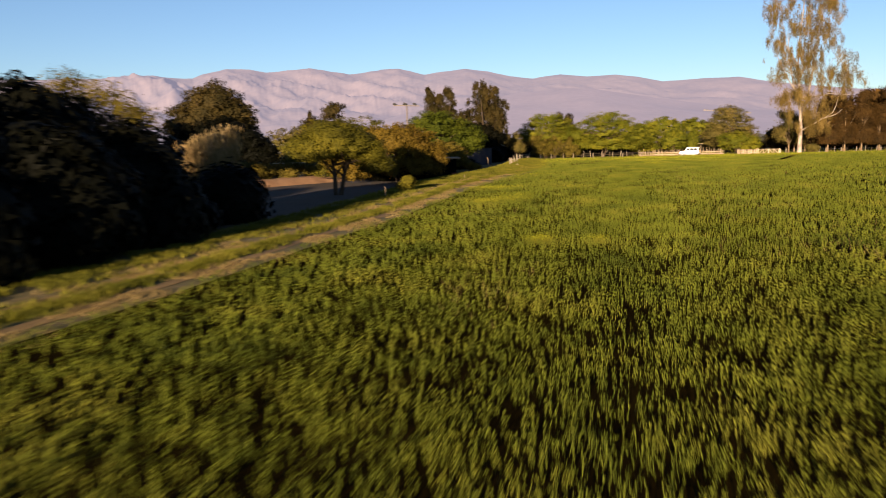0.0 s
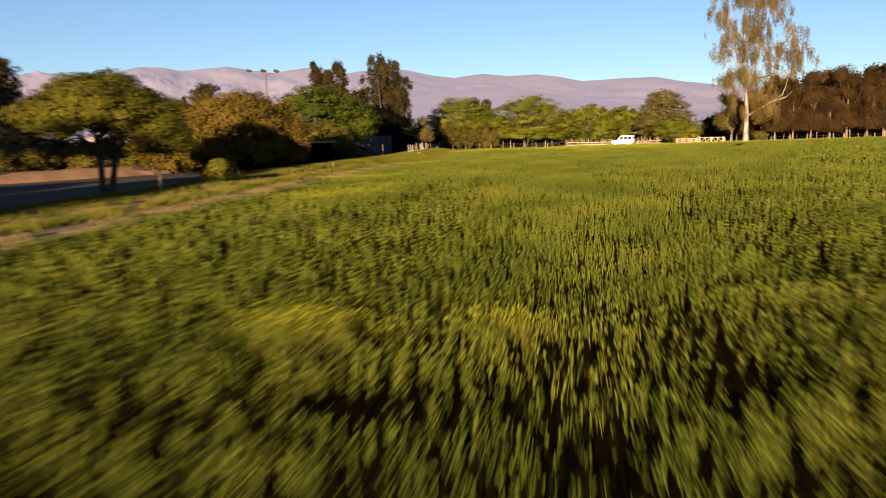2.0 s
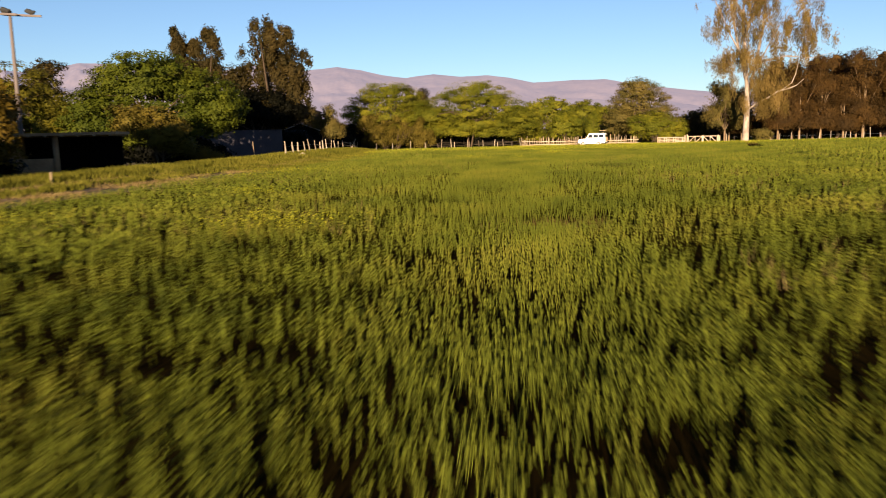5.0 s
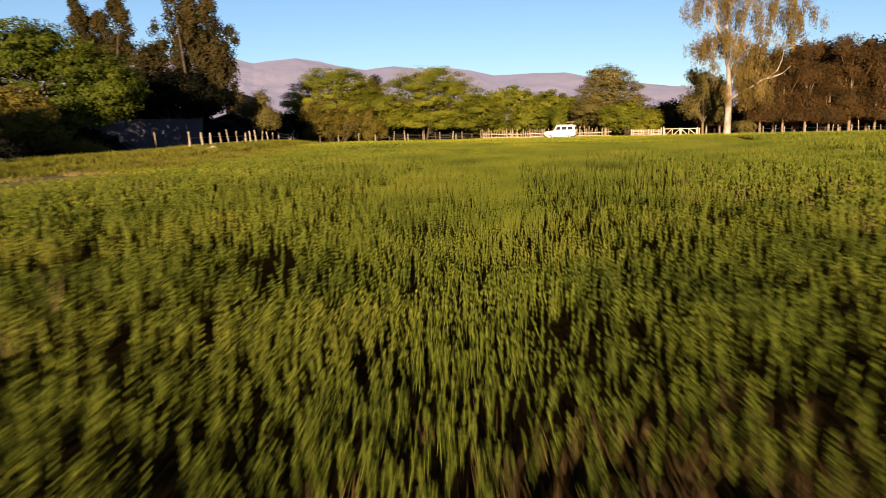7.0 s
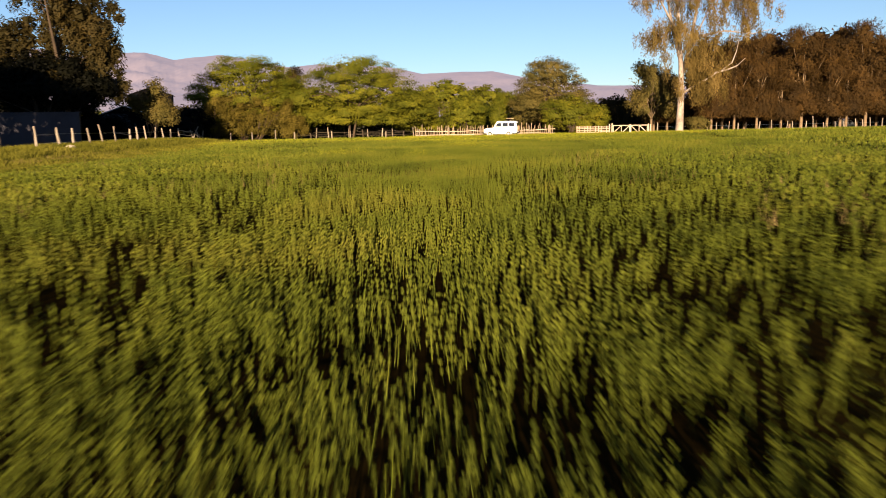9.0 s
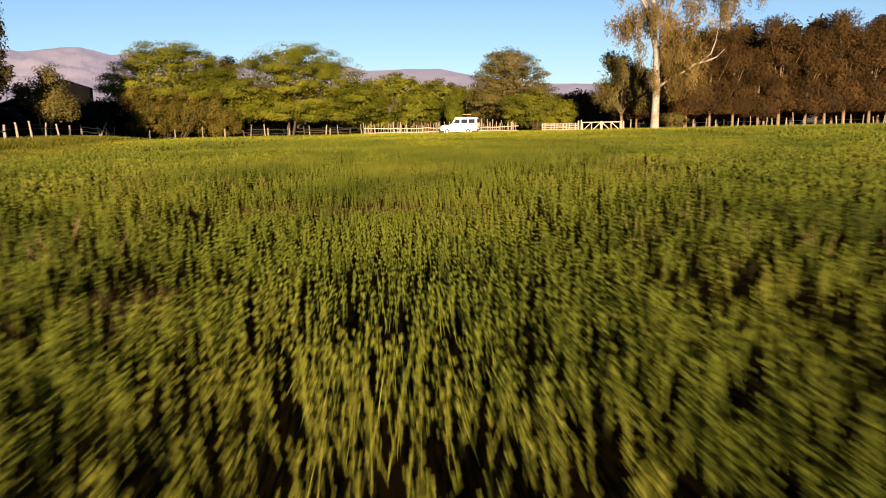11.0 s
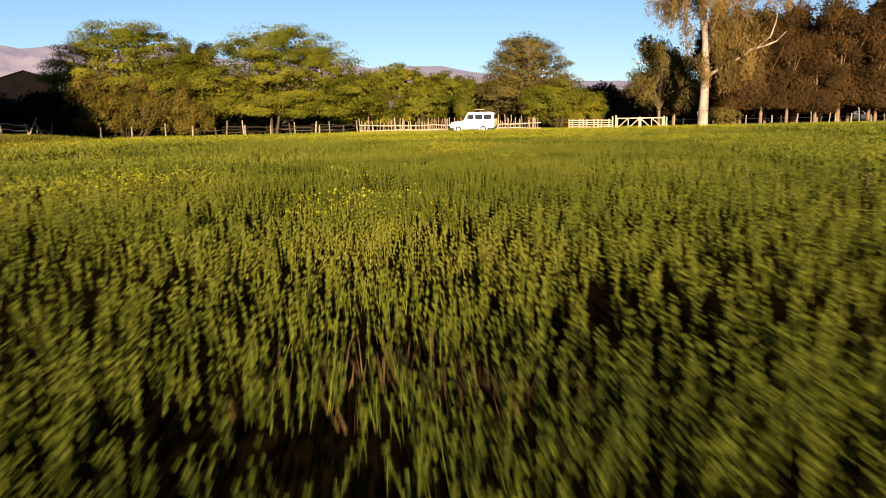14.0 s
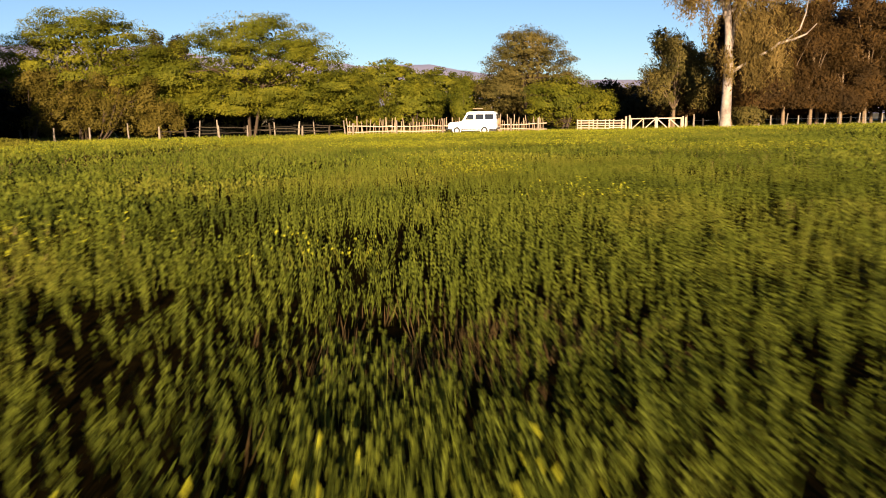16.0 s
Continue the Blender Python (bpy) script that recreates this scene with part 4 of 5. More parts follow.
# ---- fences and gates ----
def stick_mesh(height, r, seed, sides=6):
    """A crooked rough post."""
    rs = random.Random(seed)
    bm = bmesh.new()
    pts, rad = [], []
    x = y = 0.0
    for i in range(5):
        pts.append((x, y, -0.15 + (height + 0.15) * i / 4))
        rad.append(r * (1.1 - 0.09 * i + rs.uniform(-0.1, 0.1)))
        x, y = x + rs.uniform(-0.04, 0.04), y + rs.uniform(-0.04, 0.04)
    tube(bm, pts, rad, sides)
    me = bpy.data.meshes.new("post")
    bm.to_mesh(me)
    bm.free()
    return me


POSTS = [stick_mesh(h, r, i) for i, (h, r) in enumerate(((1.25, 0.095), (1.4, 0.08), (1.1, 0.1), (1.5, 0.07), (1.3, 0.09)))]
STICKS = [stick_mesh(h, r, 20 + i, 5) for i, (h, r) in enumerate(((1.55, 0.055), (1.35, 0.05), (1.75, 0.06), (1.2, 0.045), (1.6, 0.05), (1.45, 0.065)))]


def place_post(parent, me, x, y, mat, rs, tilt=5, name="post", scale=1.0):
    ob = link_mesh(name, me, mat, parent) if not me.materials else new(name, me)
    ob.parent = parent
    ob.matrix_local = pose(x, y, 0, rs.uniform(-tilt, tilt), rs.uniform(-tilt, tilt), rs.uniform(0, 360)) @ Matrix.Diagonal((1, 1, scale * rs.uniform(0.9, 1.1), 1))
    return ob


def rail(parent, a, b, r, mat, seed, name="rail"):
    """A crooked round rail."""
    rs = random.Random(seed)
    a, b = Vector(a), Vector(b)
    pts = [a.lerp(b, i / 4) + Vector((0, rs.uniform(-0.03, 0.03), rs.uniform(-0.05, 0.05))) for i in range(5)]
    bm = bmesh.new()
    tube(bm, pts, [r * rs.uniform(0.85, 1.15) for _ in pts], 5)
    return part(name, bm, mat, parent)


rs = random.Random(3)
# posts at the left side of the field, with wire
F1 = thing("post_fence", 0, 0, 0, 0, "row of crooked grey wooden posts with wire at the field's edge", "fence")
LP = [(9.57, 140.8), (10.0, 144.7), (10.4, 147.4), (10.9, 150.2), (11.3, 153.2), (11.8, 156.0), (12.2, 162.2), (12.5, 165.2), (12.9, 168.8), (13.35, 172.0), (13.9, 175.6), (14.3, 179.6), (15.0, 182.8), (16.3, 186.2), (17.2, 191.5)]
for i, (px, py) in enumerate(LP):
    q = place_post(F1, POSTS[(1, 0, 4, 1, 3)[i % 5]], px, py, M_GREYWOOD, rs, 8, scale=1.0)
    q.location.z = float(bank_z(px, py))
for a, b in ((12, 13), (13, 14), (5, 6)):
    for z in (0.75, 1.15) if a == 12 else (0.9,):
        (x0, y0), (x1, y1) = LP[a], LP[b]
        rail(F1, (x0, y0, z + float(bank_z(x0, y0))), (x1, y1, z + float(bank_z(x1, y1)) - 0.1), 0.045, M_GREYWOOD, 400 + a)
for q, (a, b) in enumerate((((16.2, 186.0, 0.5), (16.9, 186.2, 2.1)), ((17.2, 188.2, 0.3), (16.5, 188.0, 1.7)), ((16.7, 187.2, 0.3), (16.75, 187.3, 1.5)))):
    rail(F1, a, b, 0.06, M_GREYWOOD, 420 + q, "leaning_stake")
for z in (0.45, 0.95):
    for (x0, y0), (x1, y1) in zip(LP, LP[1:]):
        bm = bmesh.new()
        tube(bm, [(x0, y0, z + float(bank_z(x0, y0))), (x1, y1, z + float(bank_z(x1, y1)))], [0.006] * 2, 4)
        part("wire", bm, M_STEEL, F1)
for px, py, h in ((-6.0, 75.0, 1.15), (1.4, 104.6, 0.75), (6.15, 148.0, 2.1)):
    t = thing("fence_post", px, py, 0, 0, "single weathered post on the grassy verge", "post", "lone posts")
    place_post(t, STICKS[5], 0, 0, M_WOOD, rs, 4, scale=h / 1.4)
# low rail fence under the acacias
F2 = thing("rail_fence", 15.5, 198.2, 0, 0, "low dark rail fence with leaning posts under the acacias", "fence")
xs = [0.3, 2.6, 5.0, 7.6, 10.6, 13.0, 15.2, 17.9, 20.2, 22.6, 25.0, 27.4, 29.6]
for i, x in enumerate(xs):
    place_post(F2, POSTS[(i * 2) % 5], x, rs.uniform(-0.1, 0.1), M_SHADEWOOD, rs, 8, scale=0.95)
for i, (x0, x1) in enumerate(zip(xs, xs[1:])):
    for z in () if i < 5 or i % 4 == 3 else (0.5, 0.95) if i % 3 == 1 else (0.8,):
        rail(F2, (x0 - 0.15, 0.06, z + rs.uniform(-0.1, 0.1)), (x1 + 0.15, 0.06, z + rs.uniform(-0.1, 0.1)), 0.028, M_SHADEWOOD, i * 3 + int(z * 10))
F6 = thing("corral_rails", 29.5, 205.6, 0, -2, "dark two-rail corral fence below the acacias", "fence")
for i in range(8):
    place_post(F6, POSTS[(i * 3) % 5], i * 2.3 + rs.uniform(-0.4, 0.4), 0, M_SHADEWOOD, rs, 8, scale=1.15)
    if i:
        for z in (0.55, 1.0):
            rail(F6, (i * 2.3 - 2.4, 0.08, z + rs.uniform(-0.12, 0.12)), (i * 2.3 + 0.1, 0.08, z + rs.uniform(-0.12, 0.12)), 0.04, M_SHADEWOOD, 300 + i * 5 + int(z * 4))
# stick palisade of the corral
F3 = thing("stick_palisade", 45.0, 199.6, 0, 0, "pale rustic palisade of uneven upright sticks with rails", "fence")
x = 0.0
i = 0
while x < 20.2:
    place_post(F3, STICKS[rs.randrange(6)], x, rs.uniform(-0.08, 0.08), M_WOOD, rs, 7, "stick")
    x += rs.uniform(0.14, 0.34)
    i += 1
for j in range(5):
    for z in (0.35, 0.85):
        rail(F3, (j * 4.05 - 0.1, -0.14, z + rs.uniform(-0.08, 0.08)), (j * 4.05 + 4.2, -0.14, z + rs.uniform(-0.08, 0.08)), 0.05, M_PALE, 200 + j * 2 + int(z * 10))
for x in (4.6, 9.2, 16.4, 19.4):
    place_post(F3, POSTS[0], x, -0.25, M_PALE, rs, 3, scale=1.25)
# wooden frame behind the vehicle
G0 = thing("wooden_frame", 63.5, 215, 0, 0, "pale timber crossbar on two posts in the corral", "frame")
for x in (-0.8, 0.8):
    place_post(G0, POSTS[0], x, 0, M_WOOD, rs, 1, scale=1.95)
bm = bmesh.new()
beam(bm, (-1.4, 0, 2.62), (1.4, 0, 2.62), 0.1, 0.1)
part("crossbar", bm, M_WOOD, G0)
# slatted pale hurdle
ax, ay, bx, by = 68.3, 198.4, 71.3, 194.2
F4 = thing("slatted_hurdle", ax, ay, 0, math.degrees(math.atan2(by - ay, bx - ax)), "pale slatted timber hurdle of sawn boards", "fence")
L4 = math.hypot(bx - ax, by - ay)
for i in range(4):
    bm = bmesh.new()
    box(bm, L4 * i / 3 - 0.05, L4 * i / 3 + 0.05, -0.05, 0.05, -0.1, 1.22, 0.008)
    part("upright", bm, M_PALE, F4)
for k in range(3):
    for j in range(5):
        bm = bmesh.new()
        z = 0.14 + j * 0.235 + rs.uniform(-0.02, 0.02)
        x0, x1 = L4 * k / 3, L4 * (k + 1) / 3
        beam(bm, (x0, -0.066, z), (x1, -0.066, z + rs.uniform(-0.04, 0.04)), 0.025, 0.1)
        part("board", bm, M_PALE, F4)
    for s in (0.25, 0.75):
        bm = bmesh.new()
        xx = L4 * (k + s) / 3
        beam(bm, (xx, -0.094, 0.08), (xx + 0.05, -0.094, 1.2), 0.12, 0.025)
        part("batten", bm, M_PALE, F4)
# braced field gates
GX, GY, GANG = 71.5, 193.9, math.degrees(math.atan2(190.5 - 193.9, 75.8 - 71.5))
GL = 5.0


def gate(x0, length, flip):
    a = radians(GANG)
    g = thing("field_gate", GX + x0 * math.cos(a), GY + x0 * math.sin(a), 0, GANG, "pale timber field gate with diagonal braces", "gate", "field gates")
    for name, p0, p1 in (("top_rail", (0, 1.22), (length, 1.22)), ("bottom_rail", (0, 0.16), (length, 0.16)), ("stile", (0.05, 0.1), (0.05, 1.3)), ("stile", (length - 0.05, 0.1), (length - 0.05, 1.3)), ("stile", (length / 2, 0.16), (length / 2, 1.22))):
        bm = bmesh.new()
        beam(bm, (p0[0], 0, p0[1]), (p1[0], 0, p1[1]), 0.06 if "rail" in name else 0.1, 0.1 if "rail" in name else 0.06)
        part(name, bm, M_PALE, g)
    for s in (0, 1):
        bm = bmesh.new()
        u0, u1 = (s * length / 2, (s + 1) * length / 2)
        z0, z1 = (0.2, 1.18) if flip == 0 else (1.18, 0.2)
        beam(bm, (u0 + 0.05, -0.045, z0), (u1 - 0.05, -0.045, z1), 0.03, 0.09)
        part("brace", bm, M_PALE, g)
    return g


gate(0.12, GL / 2 - 0.16, 0)
gate(GL / 2 + 0.04, GL / 2 - 0.2, 1)
for u, h in ((-0.35, 1.45), (0.0, 1.55), (GL / 2 - 0.02, 1.35), (GL - 0.06, 1.4), (GL + 0.2, 1.3)):
    a = radians(GANG)
    t = thing("gate_post", GX + u * math.cos(a), GY + u * math.sin(a) + 0.02, 0, GANG, "pale round gate post", "post", "gate posts")
    bm = bmesh.new()
    tube(bm, [(0, 0, -0.3), (0, 0, h * 0.5), (0.01, 0, h)], [0.095, 0.09, 0.085], 9)
    part("post", bm, M_PALE, t, smooth=True)
# wire fence before the windbreak
F5 = thing("windbreak_fence", 0, 0, 0, 0, "line of thin uneven wooden posts with wires before the casuarinas", "fence")
x = 77.2
last = None
while x < 150:
    y = 191.6 + max(0, (x - 84)) * 0.03 + (1.2 if 78.5 < x < 81.5 else 0)
    place_post(F5, POSTS[rs.randrange(5)], x, y, M_WOOD, rs, 5, scale=rs.uniform(0.95, 1.25))
    if last:
        for z in (0.4, 0.95):
            bm = bmesh.new()
            tube(bm, [(*last, z), (x, y, z)], [0.008, 0.008], 4)
            part("wire", bm, M_STEEL, F5)
    last = (x, y)
    x += rs.uniform(1.1, 2.3)
# rail fences across the farmyard
for k, (fx, fy, ang, ln, mat) in enumerate(((-26.4, 119, 3, 4.4, M_PALE), (-44, 118, 3, 10.5, M_GREYWOOD))):
    f = thing("yard_fence", fx, fy, 0.75, ang, "whitish four-rail timber fence across the farmyard", "fence", "yard fences")
    m = max(3, int(ln / 2))
    for i in range(m + 1):
        place_post(f, POSTS[i % 5], ln * i / m, 0, mat, rs, 2, scale=1.55)
    for z in (0.35, 0.85, 1.35, 1.85):
        bm = bmesh.new()
        beam(bm, (-0.2, -0.12, z + rs.uniform(-0.04, 0.04)), (ln + 0.2, -0.12, z + rs.uniform(-0.04, 0.04)), 0.03, 0.11)
        part("rail", bm, mat, f)


# ---- parked vehicle ----
def vehicle(x, y, rz):
    car = thing("off_road_vehicle", x, y, 0, rz, "white boxy long off-road wagon parked on the dirt road", "car")
    W = 0.86
    prof = [(0.02, 0.52), (0.0, 1.15), (0.06, 1.72), (0.16, 2.0), (0.3, 2.09), (2.75, 2.1), (2.95, 2.05), (3.42, 1.3), (3.55, 1.22), (4.72, 1.12), (4.86, 1.04), (4.9, 0.55)]
    bm = bmesh.new()
    sides = []
    for s in (-1, 1):
        sides.append([bm.verts.new((-(px - 2.45), s * (W - max(0, pz - 1.2) * 0.11), pz)) for px, pz in prof])
    n = len(prof)
    for i in range(n):
        j = (i + 1) % n
        bm.faces.new((sides[0][i], sides[0][j], sides[1][j], sides[1][i]))
    bm.faces.new(sides[0][::-1])
    bm.faces.new(sides[1])
    bmesh.ops.recalc_face_normals(bm, faces=bm.faces[:])
    bmesh.ops.bevel(bm, geom=bm.edges[:], offset=0.035, segments=2, affect="EDGES")
    part("body", bm, M_WHITE, car)
    for s in (-1, 1):
        for name, x0, x1, z0, z1, slant in (("rear_window", 0.3, 1.16, 1.37, 1.86, 0.0), ("side_window", 1.28, 2.12, 1.37, 1.86, 0.0), ("front_window", 2.3, 2.86, 1.37, 1.86, 0.3)):
            bm = bmesh.new()
            q = [(-(x0 - 2.45), z0), (-(x1 + slant - 2.45), z0), (-(x1 - 2.45), z1), (-(x0 - 2.45), z1)]
            o = [bm.verts.new((a, s * (W - (b - 1.2) * 0.11 + 0.006), b)) for a, b in q]
            p = [bm.verts.new((a, s * (W - (b - 1.2) * 0.11 - 0.02), b)) for a, b in q]
            bm.faces.new(o)
            for i in range(4):
                bm.faces.new((o[i], o[(i + 1) % 4], p[(i + 1) % 4], p[i]))
            bmesh.ops.recalc_face_normals(bm, faces=bm.faces[:])
            part(name, bm, M_GLASS, car)
        bm = bmesh.new()
        box(bm, -(3.0 - 2.45), -(2.85 - 2.45), s * 0.9 - 0.06, s * 0.9 + 0.06, 1.4, 1.6, 0.02)
        part("mirror", bm, M_TRIM, car)
        bm = bmesh.new()
        box(bm, -(4.91 - 2.45), -(4.84 - 2.45), s * 0.62 - 0.11, s * 0.62 + 0.11, 0.82, 1.0, 0.02)
        part("headlight", bm, M_CLEAR, car)
        bm = bmesh.new()
        box(bm, 2.42, 2.47, s * 0.74 - 0.06, s * 0.74 + 0.06, 0.85, 1.12, 0.015)
        part("tail_light", bm, M_LAMP, car)
        bm = bmesh.new()
        box(bm, -1.0, 1.0, s * 0.84 - 0.05, s * 0.84 + 0.05, 0.4, 0.46, 0.01)
        part("side_step", bm, M_WHITE, car)
        for wx in (-1.55, 1.25):
            bm = bmesh.new()
            r = bmesh.ops.create_cone(bm, cap_ends=True, segments=22, radius1=0.45, radius2=0.45, depth=0.03)
            bmesh.ops.transform(bm, matrix=pose(wx, s * 0.861, 0.48, 90, 0, 0), verts=bm.verts[:])
            part("wheel_arch", bm, M_WHITE, car)
            bm = bmesh.new()
            bmesh.ops.create_cone(bm, cap_ends=True, segments=24, radius1=0.39, radius2=0.39, depth=0.24)
            bmesh.ops.bevel(bm, geom=[e for e in bm.edges if abs(e.verts[0].co.z - e.verts[1].co.z) < 0.01], offset=0.05, segments=2, affect="EDGES")
            bmesh.ops.transform(bm, matrix=pose(wx, s * 0.79, 0.39, 90, 0, 0), verts=bm.verts[:])
            wheel = part("wheel", bm, M_RUBBER, car)
            bm = bmesh.new()
            bmesh.ops.create_cone(bm, cap_ends=True, segments=18, radius1=0.19, radius2=0.17, depth=0.05)
            bmesh.ops.transform(bm, matrix=pose(wx, s * 0.915, 0.39, 90 * s, 0, 0), verts=bm.verts[:])
            part("rim", bm, M_STEEL, wheel)
    bm = bmesh.new()
    q = [(-(3.40 - 2.45), 1.34), (-(2.99 - 2.45), 1.99)]
    vs = [bm.verts.new((q[0][0] - 0.012, -0.74, q[0][1])), bm.verts.new((q[0][0] - 0.012, 0.74, q[0][1])), bm.verts.new((q[1][0] - 0.012, 0.68, q[1][1])), bm.verts.new((q[1][0] - 0.012, -0.68, q[1][1]))]
    f = bm.faces.new(vs)
    bmesh.ops.solidify(bm, geom=[f], thickness=0.02)
    part("windscreen", bm, M_GLASS, car)
    bm = bmesh.new()
    box(bm, 2.36, 2.462, -0.6, 0.6, 1.38, 1.85, 0.02)
    part("back_window", bm, M_GLASS, car)
    bm = bmesh.new()
    bmesh.ops.create_cone(bm, cap_ends=True, segments=24, radius1=0.37, radius2=0.37, depth=0.2)
    bmesh.ops.bevel(bm, geom=[e for e in bm.edges if abs(e.verts[0].co.z - e.verts[1].co.z) < 0.01], offset=0.05, segments=2, affect="EDGES")
    bmesh.ops.transform(bm, matrix=pose(2.56, 0.15, 1.12, 0, 90, 0), verts=bm.verts[:])
    part("spare_wheel", bm, M_ADOBE, car, "tan spare wheel cover")
    for name, x0, x1, z0, z1, mat in (("front_bumper", -2.62, -2.42, 0.46, 0.68, M_TRIM), ("rear_bumper", 2.42, 2.56, 0.48, 0.64, M_TRIM), ("grille", -2.475, -2.43, 0.72, 1.0, M_TRIM)):
        bm = bmesh.new()
        w = 0.45 if name == "grille" else 0.84
        box(bm, x0, x1, -w, w, z0, z1, 0.02)
        part(name, bm, mat, car)
    bm = bmesh.new()
    box(bm, -2.2, 2.3, -0.6, 0.6, 0.3, 0.54, 0.03)
    part("chassis", bm, M_TRIM, car)
    return car


CAR = vehicle(56.1, 196.1, -32)
CAR.scale = (0.92, 1, 1)


# ---- buildings ----
def wall_box(parent, name, x0, x1, y0, y1, z0, z1, mat, label=""):
    bm = bmesh.new()
    box(bm, x0, x1, y0, y1, z0, z1, 0.015)
    return part(name, bm, mat, parent, label)


# mud shed open to the yard
S = thing("mud_shed", -5.0, 117.5, 0, 4, "open mud-walled shed with a thin flat branch-and-mud roof", "shed")
wall_box(S, "low_wall", 0.1, 2.3, 0.0, 0.28, -0.05, 1.25, M_ADOBE)
# the shed's dark inside is painted onto its back wall
wall_box(S, "back_wall", -0.4, 5.6, 3.6, 3.85, -0.05, 2.6, M_SHADEWALL)
wall_box(S, "side_wall", -0.5, -0.2, 0.0, 3.6, -0.05, 2.6, M_ADOBE)
for x in (0.1, 2.45):
    bm = bmesh.new()
    tube(bm, [(x, 0.1, -0.1), (x + 0.03, 0.1, 1.3), (x, 0.1, 2.65)], [0.2, 0.17, 0.18], 8)
    part("pillar", bm, M_ADOBE, S, smooth=True)
bm = bmesh.new()
box(bm, -0.8, 6.0, -0.45, 4.1, 2.62, 2.8, 0.02)
for v in bm.verts:
    v.co.z += 0.05 * math.sin(v.co.x * 3.1) + 0.02 * math.sin(v.co.y * 5)
part("roof", bm, M_ADOBE, S)
for i in range(8):
    bm = bmesh.new()
    tube(bm, [(-0.6 + i * 0.9, -0.65, 2.56), (-0.6 + i * 0.9, 4.1, 2.56)], [0.06, 0.05], 6)
    part("roof_pole", bm, M_WOOD, S)
t = thing("red_crate", 0.3, 115.6, 0, 10, "faded red crate standing before the shed", "crate")
wall_box(t, "crate_body", -0.5, 0.5, -0.35, 0.35, 0.0, 0.6, M_RED)
wall_box(t, "lid", -0.54, 0.54, -0.39, 0.39, 0.6, 0.66, M_RED)
# grey yard wall
t = thing("grey_wall", -4.4, 167.0, 0, 9, "long plain grey plastered yard wall", "wall", kind="structure")
wall_box(t, "wall_body", 0, 12.0, -0.12, 0.12, -0.1, 3.3, M_GREYWALL)
wall_box(t, "coping", -0.05, 12.05, -0.17, 0.17, 3.3, 3.4, M_GREYWALL)


def house(x, y, w, d, h, ridge, wall, roof, label, rz=0, windows=2):
    b = thing("house", x, y, 0, rz, label, "house")
    wall_box(b, "wall", 0, w, 0, 0.25, -0.1, h, wall)
    wall_box(b, "wall", 0, w, d - 0.25, d, -0.1, h, wall)
    wall_box(b, "wall", 0, 0.25, 0.25, d - 0.25, -0.1, h, wall)
    wall_box(b, "wall", w - 0.25, w, 0.25, d - 0.25, -0.1, h, wall)
    for s in (0, 1):
        bm = bmesh.new()
        x0, x1 = (-0.35, w / 2) if s == 0 else (w / 2, w + 0.35)
        z0, z1 = (h - 0.1, ridge) if s == 0 else (ridge, h - 0.1)
        vs = [bm.verts.new((xx, yy, zz + dz)) for dz in (0, 0.09) for xx, zz in ((x0, z0), (x1, z1)) for yy in (-0.35, d + 0.35)]
        for q in ((0, 1, 3, 2), (4, 6, 7, 5), (0, 2, 6, 4), (1, 5, 7, 3), (0, 4, 5, 1), (2, 3, 7, 6)):
            bm.faces.new([vs[i] for i in q])
        bmesh.ops.recalc_face_normals(bm, faces=bm.faces[:])
        part("roof_slope", bm, roof, b)
    for yy in (0.02, d - 0.24):
        bm = bmesh.new()
        vs = [bm.verts.new(p) for p in ((0, yy, h), (w, yy, h), (w / 2, yy, ridge - 0.02))]
        f = bm.faces.new(vs)
        r = bmesh.ops.extrude_face_region(bm, geom=[f])
        bmesh.ops.translate(bm, vec=(0, 0.22, 0), verts=[e for e in r["geom"] if isinstance(e, bmesh.types.BMVert)])
        bmesh.ops.recalc_face_normals(bm, faces=bm.faces[:])
        part("gable", bm, wall, b)
    for i in range(windows):
        cx = w * (i + 0.5) / windows
        win = wall_box(b, "window", cx - 0.45, cx + 0.45, -0.02, 0.04, 1.0, 2.0, M_TRIM)
        wall_box(win, "pane", cx - 0.38, cx + 0.38, -0.03, -0.022, 1.07, 1.93, M_GLASS)
    return b


house(3.2, 252, 7.6, 7, 8.3, 9.6, M_SHADEWALL, M_DARKROOF, "two-storey house with a dark gabled roof behind the trees", 0, 3)
house(5.6, 191, 6.4, 6, 3.3, 4.5, M_SHADEWALL, M_METALROOF, "low shed with a bluish zinc roof by the tall trees", 0, 2)
house(-56.0, 213, 4.2, 5, 4.2, 5.2, M_SHADEWALL, M_PALEROOF, "small distant shed with a pale sheet roof", 90, 0)
# long low building behind the acacias
B = thing("low_farm_building", 27.6, 211, 0, -2, "long low whitewashed farm building with a pale sheet roof", "building")
wall_box(B, "wall", 11.0, 12.3, 0, 0.25, -0.1, 2.5, M_LIME)
wall_box(B, "wall", 12.9, 15.0, 0, 0.25, -0.1, 2.5, M_LIME)
wall_box(B, "wall", 4.2, 5.4, 0, 0.25, -0.1, 2.5, M_LIME)
# back wall painted near black for the shade under the roof
wall_box(B, "wall", 0.2, 15.2, 4.6, 4.85, -0.1, 2.5, M_SHADEWALL)
wall_box(B, "wall", 14.75, 15.0, 0.25, 4.6, -0.1, 2.4, M_LIME)
for i in range(5):
    bm = bmesh.new()
    tube(bm, [(0.3 + i * 3.0, 0.1, -0.1), (0.3 + i * 3.0, 0.1, 2.5)], [0.09, 0.08], 7)
    part("porch_post", bm, M_WOOD, B)
wall_box(B, "roof", -0.4, 15.6, -0.5, 5.2, 2.5, 2.6, M_PALEROOF)
